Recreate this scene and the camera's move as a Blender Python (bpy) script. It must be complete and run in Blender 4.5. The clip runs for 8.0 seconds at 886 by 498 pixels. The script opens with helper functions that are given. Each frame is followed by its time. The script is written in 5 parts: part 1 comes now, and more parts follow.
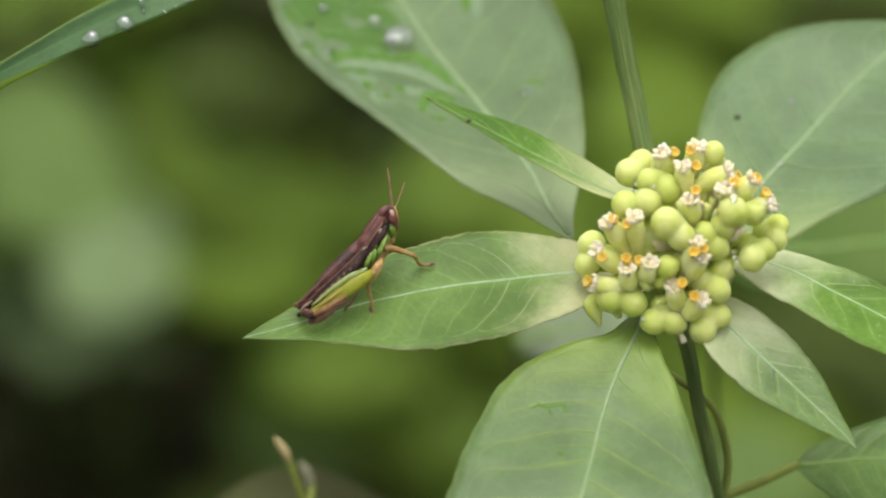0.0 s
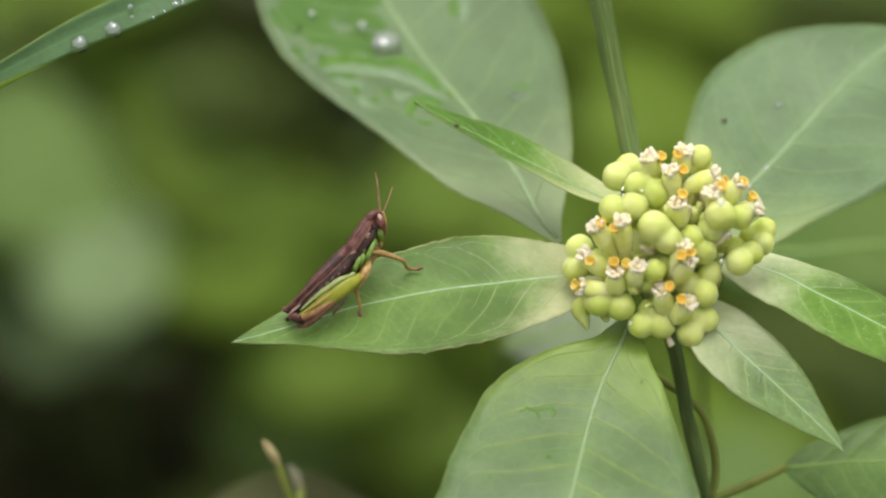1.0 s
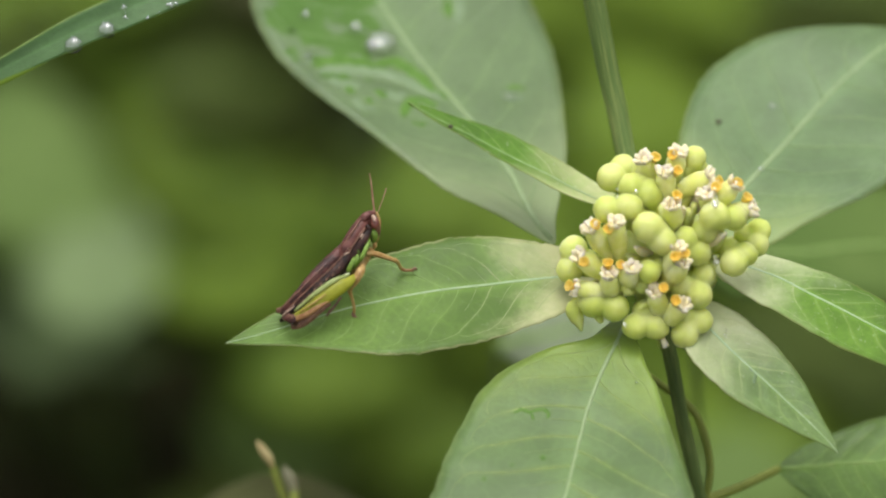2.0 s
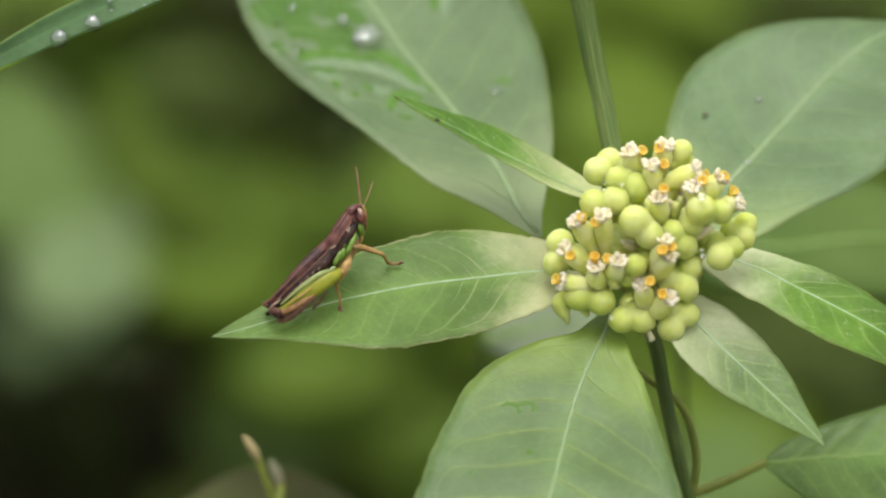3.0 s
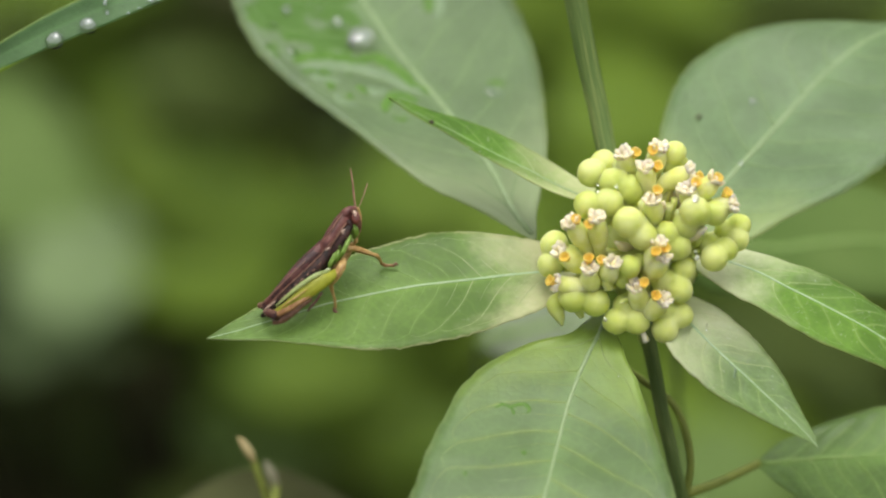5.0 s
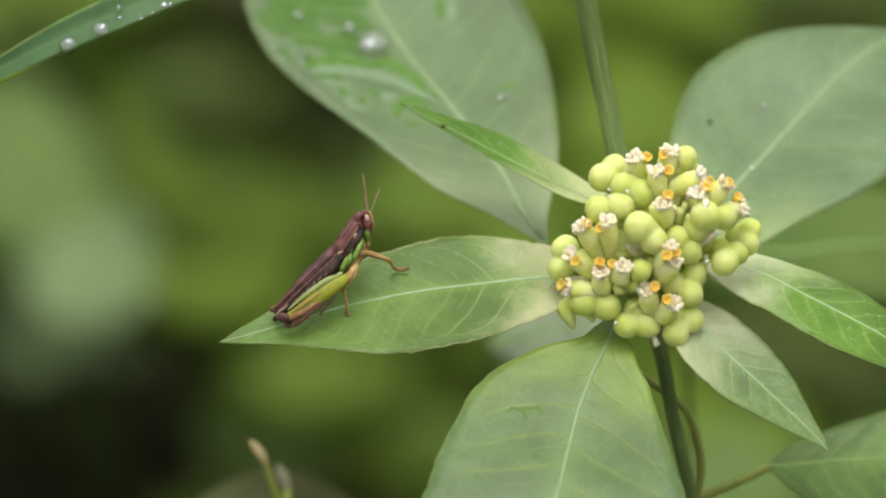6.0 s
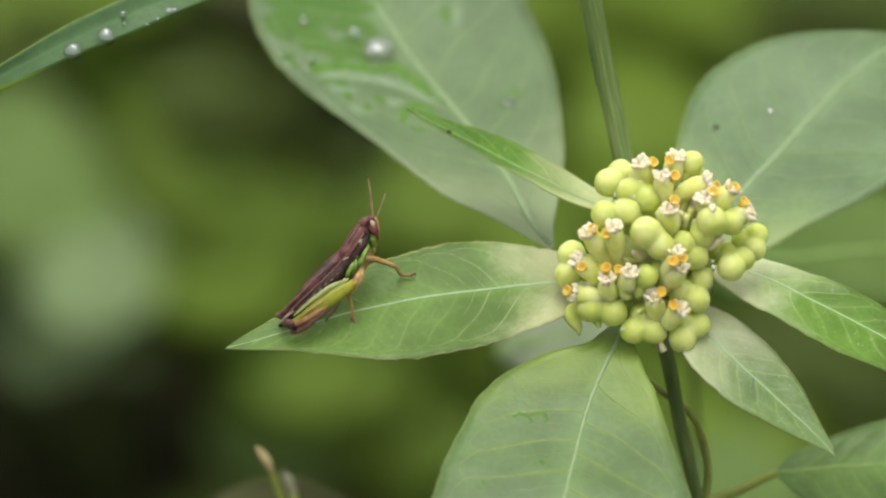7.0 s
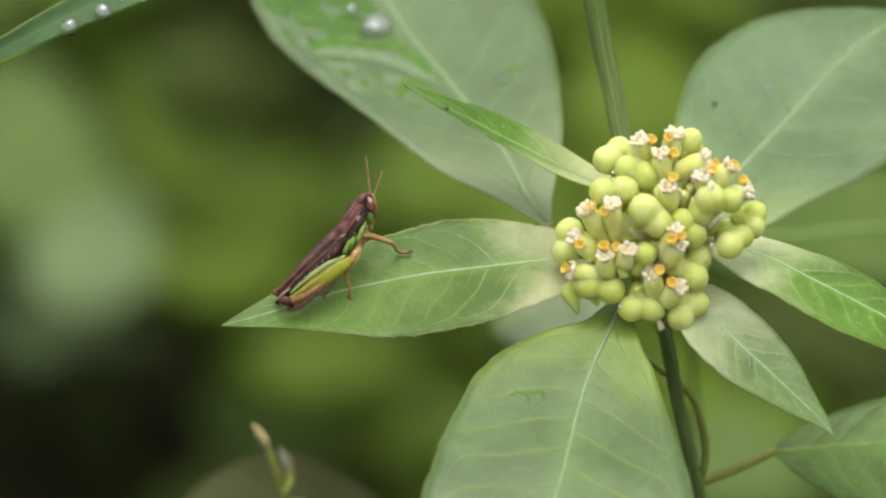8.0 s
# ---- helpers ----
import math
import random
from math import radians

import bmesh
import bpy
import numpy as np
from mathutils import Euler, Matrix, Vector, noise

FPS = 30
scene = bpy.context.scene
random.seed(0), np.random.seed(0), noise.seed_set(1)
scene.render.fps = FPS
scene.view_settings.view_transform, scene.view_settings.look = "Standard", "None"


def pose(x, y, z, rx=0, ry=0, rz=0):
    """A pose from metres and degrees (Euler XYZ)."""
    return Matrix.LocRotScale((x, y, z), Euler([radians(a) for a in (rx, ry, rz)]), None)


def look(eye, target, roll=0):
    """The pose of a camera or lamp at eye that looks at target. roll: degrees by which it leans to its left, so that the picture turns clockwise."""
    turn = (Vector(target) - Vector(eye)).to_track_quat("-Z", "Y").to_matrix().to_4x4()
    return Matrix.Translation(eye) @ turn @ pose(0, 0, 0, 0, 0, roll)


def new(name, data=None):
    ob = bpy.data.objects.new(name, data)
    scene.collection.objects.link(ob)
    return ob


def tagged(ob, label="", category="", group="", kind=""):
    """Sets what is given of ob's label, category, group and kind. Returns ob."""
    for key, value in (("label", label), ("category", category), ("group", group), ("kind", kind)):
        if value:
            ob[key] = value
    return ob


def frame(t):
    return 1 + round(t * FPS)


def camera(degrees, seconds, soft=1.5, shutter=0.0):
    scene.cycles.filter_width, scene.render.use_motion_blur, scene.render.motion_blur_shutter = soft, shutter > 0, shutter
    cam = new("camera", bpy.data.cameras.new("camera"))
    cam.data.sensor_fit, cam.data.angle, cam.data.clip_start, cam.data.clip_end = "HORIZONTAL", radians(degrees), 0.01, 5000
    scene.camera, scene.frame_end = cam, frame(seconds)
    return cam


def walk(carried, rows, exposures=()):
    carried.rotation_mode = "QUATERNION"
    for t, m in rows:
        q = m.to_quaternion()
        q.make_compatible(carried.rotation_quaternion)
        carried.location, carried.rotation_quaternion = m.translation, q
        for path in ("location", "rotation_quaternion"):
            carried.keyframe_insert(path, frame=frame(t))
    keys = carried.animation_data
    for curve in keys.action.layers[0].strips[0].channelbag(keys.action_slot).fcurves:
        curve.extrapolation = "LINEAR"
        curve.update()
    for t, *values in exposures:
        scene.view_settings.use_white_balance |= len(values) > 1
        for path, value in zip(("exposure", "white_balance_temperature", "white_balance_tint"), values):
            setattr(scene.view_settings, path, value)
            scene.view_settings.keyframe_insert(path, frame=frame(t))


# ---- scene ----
# A grasshopper on a leaf of a wild spurge, seen close; z up, the flower head hangs 0.45 m over the ground.
cam = camera(15.0, 8.0, soft=2.2)
cam.data.dof.use_dof = True
cam.data.dof.focus_distance = 0.341
cam.data.dof.aperture_fstop = 12.5
# seconds, y, z of the eye, and its three turns in degrees
ROWS = [
    (0.0, -0.28015, 0.64616, 55.000, -0.000, 0.000),
    (0.2, -0.28028, 0.64626, 54.993, -0.024, 0.016),
    (0.5, -0.28048, 0.64640, 55.040, -0.093, -0.006),
    (0.7, -0.28064, 0.64651, 55.070, -0.100, -0.160),
    (1.0, -0.28088, 0.64667, 55.072, -0.008, -0.243),
    (1.2, -0.28083, 0.64664, 55.064, -0.024, -0.255),
    (2.3, -0.28058, 0.64646, 55.094, -0.136, -0.348),
    (2.5, -0.28053, 0.64643, 55.045, -0.176, -0.393),
    (2.7, -0.28049, 0.64640, 54.979, -0.207, -0.450),
    (3.0, -0.28044, 0.64637, 54.978, -0.226, -0.496),
    (3.2, -0.28058, 0.64646, 55.048, -0.269, -0.501),
    (3.5, -0.28079, 0.64661, 55.085, -0.318, -0.488),
    (3.7, -0.28067, 0.64653, 55.068, -0.321, -0.584),
    (4.0, -0.28050, 0.64641, 54.999, -0.244, -0.611),
    (4.2, -0.28050, 0.64641, 54.966, -0.235, -0.598),
    (4.5, -0.28051, 0.64641, 54.938, -0.222, -0.579),
    (4.7, -0.28074, 0.64658, 54.987, -0.246, -0.604),
    (5.8, -0.28206, 0.64750, 55.024, -0.181, -0.457),
    (6.0, -0.28230, 0.64767, 55.076, -0.157, -0.413),
    (6.2, -0.28204, 0.64749, 55.156, -0.136, -0.478),
    (6.5, -0.28164, 0.64721, 55.222, -0.048, -0.496),
    (6.7, -0.28165, 0.64722, 55.246, -0.036, -0.450),
    (7.0, -0.28167, 0.64723, 55.173, -0.022, -0.386),
    (7.2, -0.28147, 0.64708, 55.051, 0.000, -0.438),
    (7.5, -0.28116, 0.64687, 54.854, 0.060, -0.479),
    (7.7, -0.28095, 0.64672, 54.761, -0.033, -0.444),
    (8.0, -0.28064, 0.64650, 54.786, -0.146, -0.353),
]
walk(cam, [(t, pose(0.0, y, z, rx, ry, rz)) for t, y, z, rx, ry, rz in ROWS])

# ---- light: an overcast sky and a broad, weak sun ----
SUN_UP, SUN_ROUND = 87.0, 350.0
world = bpy.data.worlds.new("sky")
scene.world = world
world.use_nodes = True
wn = world.node_tree
bg = wn.nodes["Background"]
sky = wn.nodes.new("ShaderNodeTexSky")
sky.sky_type = "NISHITA"
sky.sun_disc = False
sky.sun_elevation, sky.sun_rotation = radians(SUN_UP), radians(SUN_ROUND)
sky.dust_density, sky.air_density = 4.0, 1.0
grey = wn.nodes.new("ShaderNodeHueSaturation")
grey.inputs["Saturation"].default_value = 0.03
wn.links.new(sky.outputs[0], grey.inputs["Color"])
wn.links.new(grey.outputs[0], bg.inputs["Color"])
bg.inputs["Strength"].default_value = 0.26
sun_data = bpy.data.lights.new("sun", "SUN")
sun_data.energy, sun_data.angle, sun_data.color = 0.55, radians(24), (1.0, 0.95, 0.84)
sun = new("sun", sun_data)
az = radians(SUN_ROUND)
sun_way = Vector((math.sin(az) * math.cos(radians(SUN_UP)), math.cos(az) * math.cos(radians(SUN_UP)), math.sin(radians(SUN_UP))))
sun.matrix_world = look(sun_way * 5, (0, 0, 0))
scene.view_settings.exposure = 0.0

# ---- small tools ----
TOP = 450.0


def V(x, y, z):
    """A place in millimetres from the centre of the first view's focus plane, in metres of the world; places are fitted
    to the camera's view.
    """
    return Vector((x, y, z + TOP)) * 0.001


MM = 0.001


def nodes_of(name):
    m = bpy.data.materials.new(name)
    m.use_nodes = True
    nt = m.node_tree
    return m, nt, nt.nodes["Principled BSDF"], nt.nodes["Material Output"]


def node(nt, kind, **inputs):
    n = nt.nodes.new(kind)
    for key, value in inputs.items():
        n.inputs[key.replace("_", " ")].default_value = value
    return n


def mixed(nt, fac, a, b):
    """Colour between a and b; each is a colour or a socket."""
    n = nt.nodes.new("ShaderNodeMix")
    n.data_type = "RGBA"
    for sock, value in ((n.inputs[0], fac), (n.inputs[6], a), (n.inputs[7], b)):
        if isinstance(value, bpy.types.NodeSocket):
            nt.links.new(value, sock)
        elif isinstance(value, (int, float)):
            sock.default_value = value
        else:
            sock.default_value = (*value[:3], 1)
    return n.outputs[2]


def ramp(nt, value, lo, hi, a=0.0, b=1.0):
    n = nt.nodes.new("ShaderNodeMapRange")
    n.interpolation_type = "SMOOTHSTEP"
    nt.links.new(value, n.inputs[0])
    for i, v in zip((1, 2, 3, 4), (lo, hi, a, b)):
        n.inputs[i].default_value = v
    return n.outputs[0]


def calc(nt, op, a, b=0.0):
    n = nt.nodes.new("ShaderNodeMath")
    n.operation = op
    for sock, value in zip(n.inputs, (a, b)):
        if isinstance(value, bpy.types.NodeSocket):
            nt.links.new(value, sock)
        else:
            sock.default_value = value
    return n.outputs[0]


def grain(nt, scale, detail=3.0, rough=0.55):
    tc = nt.nodes.new("ShaderNodeTexCoord")
    n = node(nt, "ShaderNodeTexNoise", Scale=scale, Detail=detail, Roughness=rough)
    nt.links.new(tc.outputs["Object"], n.inputs["Vector"])
    return n.outputs["Fac"]


def bumped(nt, bsdf, height, strength, distance):
    b = node(nt, "ShaderNodeBump", Strength=strength, Distance=distance)
    nt.links.new(height, b.inputs["Height"])
    nt.links.new(b.outputs[0], bsdf.inputs["Normal"])


def plain(name, a, b, rough=0.5, scale=900.0, bump=0.15, spec=0.4, translucent=0.0, fine=4000.0, sub=0.0, reach=0.0013):
    """Two tones by noise, fine relief, and some light let through."""
    m, nt, p, out = nodes_of(name)
    n = grain(nt, scale)
    col = mixed(nt, ramp(nt, n, 0.35, 0.65), a, b)
    nt.links.new(col, p.inputs["Base Color"])
    p.inputs["Roughness"].default_value = rough
    p.inputs["Specular IOR Level"].default_value = spec
    if sub:
        p.inputs["Subsurface Weight"].default_value = sub
        p.inputs["Subsurface Radius"].default_value = (1.0, 0.95, 0.45)
        p.inputs["Subsurface Scale"].default_value = reach
    if bump:
        bumped(nt, p, grain(nt, fine, 4.0), bump, 0.0001)
    if translucent:
        t = nt.nodes.new("ShaderNodeBsdfTranslucent")
        nt.links.new(col, t.inputs["Color"])
        mx = nt.nodes.new("ShaderNodeMixShader")
        mx.inputs[0].default_value = translucent
        nt.links.new(p.outputs[0], mx.inputs[1])
        nt.links.new(t.outputs[0], mx.inputs[2])
        nt.links.new(mx.outputs[0], out.inputs["Surface"])
    return m


def leafy(name, dark, light, cream=None, cream_to=0.4, rough=0.45, spec=0.5, translucent=0.25, wet=None, edge=(0.36, 0.36, 0.13), edge_amount=0.5, mottle=1.0, ribs=0, ragged=0.22, flecks=0.0, net_pale=0.16, veins=0, slant=1.3, halo=None, halo_amount=0.5):
    """Leaf skin. UV: x runs from the base to the tip, y across with the midrib at 0.5."""
    m, nt, p, out = nodes_of(name)
    uv = nt.nodes.new("ShaderNodeTexCoord")
    sep = nt.nodes.new("ShaderNodeSeparateXYZ")
    nt.links.new(uv.outputs["UV"], sep.inputs[0])
    along, across = sep.outputs[0], sep.outputs[1]
    big, small = grain(nt, 140.0, 2.0), grain(nt, 1600.0, 4.0)
    col = mixed(nt, ramp(nt, big, 0.38, 0.62), tuple(v - 0.15 * mottle * v for v in dark), tuple(v + 0.08 * mottle * v for v in light))
    col = mixed(nt, ramp(nt, small, 0.35, 0.75, 0.0, 0.45), col, tuple(0.7 * v for v in dark))
    # dull fold between the side veins: paler near the midrib
    off = calc(nt, "ABSOLUTE", calc(nt, "SUBTRACT", across, 0.5))
    col = mixed(nt, ramp(nt, off, 0.0, 0.09, 0.45, 0.0), col, tuple(1.5 * v for v in light))
    if veins:
        # soft paler bands along the side veins, in step with the raised veins of the blade
        side = calc(nt, "SIGN", calc(nt, "SUBTRACT", across, 0.5))
        t = calc(nt, "MULTIPLY", off, 2.0)
        n = calc(nt, "SUBTRACT", calc(nt, "MULTIPLY", along, veins + 1.0), calc(nt, "MULTIPLY", t, slant))
        n = calc(nt, "SUBTRACT", n, calc(nt, "MULTIPLY", calc(nt, "MULTIPLY", t, t), 0.45))
        n = calc(nt, "SUBTRACT", calc(nt, "ADD", n, 0.15), calc(nt, "MULTIPLY", side, 0.12))
        n = calc(nt, "ADD", n, calc(nt, "MULTIPLY", calc(nt, "SINE", calc(nt, "ADD", calc(nt, "MULTIPLY", along, 6.0), calc(nt, "MULTIPLY", side, 2.0))), 0.16))
        n = calc(nt, "ADD", n, calc(nt, "MULTIPLY", calc(nt, "SINE", calc(nt, "ADD", calc(nt, "MULTIPLY", along, 17.0), calc(nt, "MULTIPLY", t, 5.0))), 0.07))
        apart = calc(nt, "ABSOLUTE", calc(nt, "SUBTRACT", calc(nt, "FRACT", calc(nt, "ADD", n, 0.5)), 0.5))
        uneven = ramp(nt, grain(nt, 420.0, 3.0), 0.3, 0.7, 0.35, 1.0)
        weak = ramp(nt, off, 0.30, 0.47, 1.0, 0.15)
        band = calc(nt, "MULTIPLY", calc(nt, "MULTIPLY", ramp(nt, apart, 0.01, 0.15, halo_amount, 0.0), uneven), weak)
        col = mixed(nt, band, col, halo or tuple(1.5 * v for v in light))
        # the deepest green lies midway between two veins
        col = mixed(nt, ramp(nt, apart, 0.25, 0.5, 0.0, 0.2), col, tuple(0.85 * v for v in dark))
    if cream:
        n = calc(nt, "ADD", along, calc(nt, "MULTIPLY", calc(nt, "SUBTRACT", grain(nt, 260.0, 5.0, 0.65), 0.5), ragged))
        # the cream reaches further along the rim than beside the midrib
        n = calc(nt, "SUBTRACT", n, calc(nt, "MULTIPLY", off, 0.22))
        col = mixed(nt, ramp(nt, n, 0.0, cream_to, 0.95, 0.0), col, cream)
    rim = calc(nt, "ADD", off, calc(nt, "MULTIPLY", calc(nt, "SUBTRACT", grain(nt, 700.0, 3.0), 0.5), 0.05))
    col = mixed(nt, ramp(nt, rim, 0.478, 0.5, 0.0, edge_amount), col, edge)
    p.inputs["Specular IOR Level"].default_value = spec
    patch = ramp(nt, grain(nt, 330.0, 3.0), 0.38, 0.65, rough - 0.07 * mottle, rough + 0.09 * mottle)
    if wet:
        # a film of water that lies round a place on the blade
        d = node(nt, "ShaderNodeVectorMath")
        d.operation = "DISTANCE"
        nt.links.new(uv.outputs["UV"], d.inputs[0])
        d.inputs[1].default_value = (wet[0], wet[1], 0)
        shape = calc(nt, "ADD", d.outputs["Value"], calc(nt, "MULTIPLY", calc(nt, "SUBTRACT", grain(nt, 260.0, 3.0), 0.5), 0.8))
        film = ramp(nt, shape, wet[2] - 0.02, wet[2] + 0.02, 1.0, 0.0)
        col = mixed(nt, calc(nt, "MULTIPLY", film, 0.45), col, (0.085, 0.22, 0.02))
        nt.links.new(calc(nt, "SUBTRACT", spec, calc(nt, "MULTIPLY", film, spec * 0.85)), p.inputs["Specular IOR Level"])
    nt.links.new(patch, p.inputs["Roughness"])
    # net of the finest veins
    tc = nt.nodes.new("ShaderNodeTexCoord")
    vor = node(nt, "ShaderNodeTexVoronoi", Scale=1100.0)
    vor.feature = "DISTANCE_TO_EDGE"
    nt.links.new(tc.outputs["Object"], vor.inputs["Vector"])
    net = ramp(nt, vor.outputs["Distance"], 0.0, 0.12)
    wide = node(nt, "ShaderNodeTexVoronoi", Scale=420.0)
    wide.feature = "DISTANCE_TO_EDGE"
    warp = nt.nodes.new("ShaderNodeVectorMath")
    warp.operation = "ADD"
    shift = node(nt, "ShaderNodeTexNoise", Scale=300.0)
    nt.links.new(tc.outputs["Object"], shift.inputs["Vector"])
    less = nt.nodes.new("ShaderNodeVectorMath")
    less.operation = "SCALE"
    less.inputs["Scale"].default_value = 0.002
    nt.links.new(shift.outputs["Color"], less.inputs[0])
    nt.links.new(tc.outputs["Object"], warp.inputs[0])
    nt.links.new(less.outputs[0], warp.inputs[1])
    nt.links.new(warp.outputs[0], wide.inputs["Vector"])
    lines = ramp(nt, wide.outputs["Distance"], 0.0, 0.08, net_pale, 0.0)
    if ribs:
        lines = ramp(nt, calc(nt, "SINE", calc(nt, "MULTIPLY", across, 6.283 * ribs)), 0.2, 1.0, 0.0, 0.35)
    col = mixed(nt, lines, col, tuple(min(1.0, 1.9 * v) for v in light))
    if flecks:
        col = mixed(nt, ramp(nt, grain(nt, 2300.0, 2.0), 0.64, 0.72, 0.0, flecks), col, (0.74, 0.76, 0.60))
    bumped(nt, p, calc(nt, "ADD", calc(nt, "MULTIPLY", net, 0.5), small), 0.35, 0.00008)
    nt.links.new(col, p.inputs["Base Color"])
    t = nt.nodes.new("ShaderNodeBsdfTranslucent")
    nt.links.new(mixed(nt, 0.4, col, (0.30, 0.42, 0.03)), t.inputs["Color"])
    mx = nt.nodes.new("ShaderNodeMixShader")
    mx.inputs[0].default_value = translucent
    nt.links.new(p.outputs[0], mx.inputs[1])
    nt.links.new(t.outputs[0], mx.inputs[2])
    nt.links.new(mx.outputs[0], out.inputs["Surface"])
    return m


def streaked(name, a, b):
    """A stem's skin: fine streaks that run up it. UV: x runs round the stem, y along it."""
    m, nt, p, out = nodes_of(name)
    tc = nt.nodes.new("ShaderNodeTexCoord")
    mp = nt.nodes.new("ShaderNodeMapping")
    mp.inputs["Scale"].default_value = (16.0, 60.0, 1.0)
    nt.links.new(tc.outputs["UV"], mp.inputs["Vector"])
    n = node(nt, "ShaderNodeTexNoise", Scale=1.0, Detail=4.0)
    nt.links.new(mp.outputs[0], n.inputs["Vector"])
    col = mixed(nt, ramp(nt, n.outputs["Fac"], 0.45, 0.68), a, b)
    col = mixed(nt, ramp(nt, grain(nt, 160.0), 0.4, 0.7, 0.0, 0.4), col, tuple(0.75 * v for v in a))
    nt.links.new(col, p.inputs["Base Color"])
    p.inputs["Roughness"].default_value = 0.5
    p.inputs["Specular IOR Level"].default_value = 0.2
    bumped(nt, p, n.outputs["Fac"], 0.35, 0.00015)
    return m


def clear_water(name, glint_white):
    """Water; a white share and a strong coat paint the sky's glint into the drop."""
    m, nt, p, out = nodes_of(name)
    p.inputs["Base Color"].default_value = (1, 1, 1, 1)
    p.inputs["Roughness"].default_value = 0.0
    p.inputs["IOR"].default_value = 1.33
    p.inputs["Transmission Weight"].default_value = 1.0 - glint_white
    if glint_white:
        p.inputs["Coat Weight"].default_value = 1.0
        p.inputs["Coat Roughness"].default_value = 0.0
        p.inputs["Coat IOR"].default_value = 2.0
    bumped(nt, p, grain(nt, 500.0, 1.0), 0.05, 0.0001)
    return m


LEAF = leafy("leaf_skin", (0.108, 0.200, 0.030), (0.150, 0.258, 0.048), cream=(0.58, 0.58, 0.31), cream_to=0.25, rough=0.48, spec=0.36, mottle=0.8, edge=(0.42, 0.43, 0.20), edge_amount=0.8, flecks=0.10, ragged=0.30, net_pale=0.10, veins=10, halo=(0.24, 0.35, 0.09), halo_amount=0.32)
LEAF_WIDE = leafy("wide_leaf_skin", (0.110, 0.190, 0.052), (0.134, 0.222, 0.066), cream=(0.27, 0.39, 0.06), cream_to=0.32, rough=0.42, spec=0.52, edge=(0.30, 0.38, 0.13), edge_amount=0.4, mottle=0.5, ragged=0.24, veins=9, slant=0.8, halo=(0.22, 0.31, 0.05), halo_amount=0.4, net_pale=0.12)
LEAF_BACK = leafy("back_leaf_skin", (0.116, 0.200, 0.066), (0.140, 0.234, 0.082), cream=(0.30, 0.40, 0.13), cream_to=0.30, rough=0.42, spec=0.52, edge_amount=0.2, mottle=0.5, ragged=0.2, veins=8, halo=(0.16, 0.25, 0.085), halo_amount=0.45, net_pale=0.08)
LEAF_WET = leafy("wet_leaf_skin", (0.110, 0.185, 0.058), (0.132, 0.214, 0.073), cream=(0.30, 0.38, 0.17), cream_to=0.30, rough=0.40, spec=0.68, edge_amount=0.2, wet=(0.74, 0.74, 0.20), mottle=0.4, ragged=0.14, veins=9, halo=(0.17, 0.27, 0.09), halo_amount=0.35, net_pale=0.08)
LEAF_BRACT = leafy("bract_skin", (0.100, 0.215, 0.016), (0.138, 0.275, 0.028), cream=(0.72, 0.75, 0.46), cream_to=0.42, rough=0.48, spec=0.3, mottle=0.8, flecks=0.25, ragged=0.36, net_pale=0.06, veins=8, halo=(0.30, 0.42, 0.10), halo_amount=0.4)
LEAF_PALE = leafy("pale_leaf_skin", (0.130, 0.222, 0.058), (0.172, 0.274, 0.078), cream=(0.66, 0.70, 0.40), cream_to=0.56, rough=0.43, spec=0.5, mottle=0.8, flecks=0.2, ragged=0.34, net_pale=0.12, veins=8, halo=(0.34, 0.44, 0.15), halo_amount=0.4)
LEAF_NARROW = leafy("narrow_leaf_skin", (0.090, 0.200, 0.022), (0.125, 0.255, 0.034), cream=(0.56, 0.60, 0.29), cream_to=0.44, rough=0.5, spec=0.2, mottle=0.6, flecks=0.3, ragged=0.28)
LEAF_SIDE = leafy("side_leaf_skin", (0.115, 0.210, 0.040), (0.150, 0.262, 0.055), rough=0.46, spec=0.42, edge_amount=0.2, veins=7, halo=(0.22, 0.32, 0.05), halo_amount=0.45)
GRASS = leafy("grass_skin", (0.045, 0.110, 0.025), (0.065, 0.150, 0.040), rough=0.45, spec=0.4, edge=(0.2, 0.32, 0.03), edge_amount=0.8, mottle=0.3, ribs=12)
VEIN = plain("vein_skin", (0.38, 0.52, 0.28), (0.46, 0.58, 0.35), 0.5, translucent=0.2)
VEIN_YELLOW = plain("yellow_vein_skin", (0.27, 0.37, 0.09), (0.33, 0.43, 0.13), 0.45, spec=0.6, translucent=0.2)
VEIN_PALE = plain("pale_vein_skin", (0.38, 0.46, 0.19), (0.46, 0.52, 0.25), 0.5, translucent=0.2)
VEIN_FAINT = plain("faint_vein_skin", (0.30, 0.41, 0.19), (0.35, 0.46, 0.23), 0.5, spec=0.5, translucent=0.2)
VEIN_DIM = plain("dim_vein_skin", (0.21, 0.32, 0.12), (0.25, 0.36, 0.15), 0.5, spec=0.4, translucent=0.2)
GRASS_RIM = plain("grass_rim", (0.13, 0.21, 0.04), (0.17, 0.26, 0.06), 0.5, 900.0)
VEIN_THIN = plain("thin_vein_skin", (0.21, 0.35, 0.075), (0.27, 0.40, 0.11), 0.5, translucent=0.2)
STEM = streaked("stem_skin", (0.110, 0.175, 0.048), (0.27, 0.32, 0.105))
VINE = plain("vine_skin", (0.18, 0.22, 0.030), (0.25, 0.29, 0.050), 0.5, 300.0)
CAPSULE = plain("capsule_skin", (0.50, 0.57, 0.13), (0.62, 0.66, 0.24), 0.52, 300.0, 0.35, 0.3, sub=0.75, fine=1300.0, reach=0.0024)
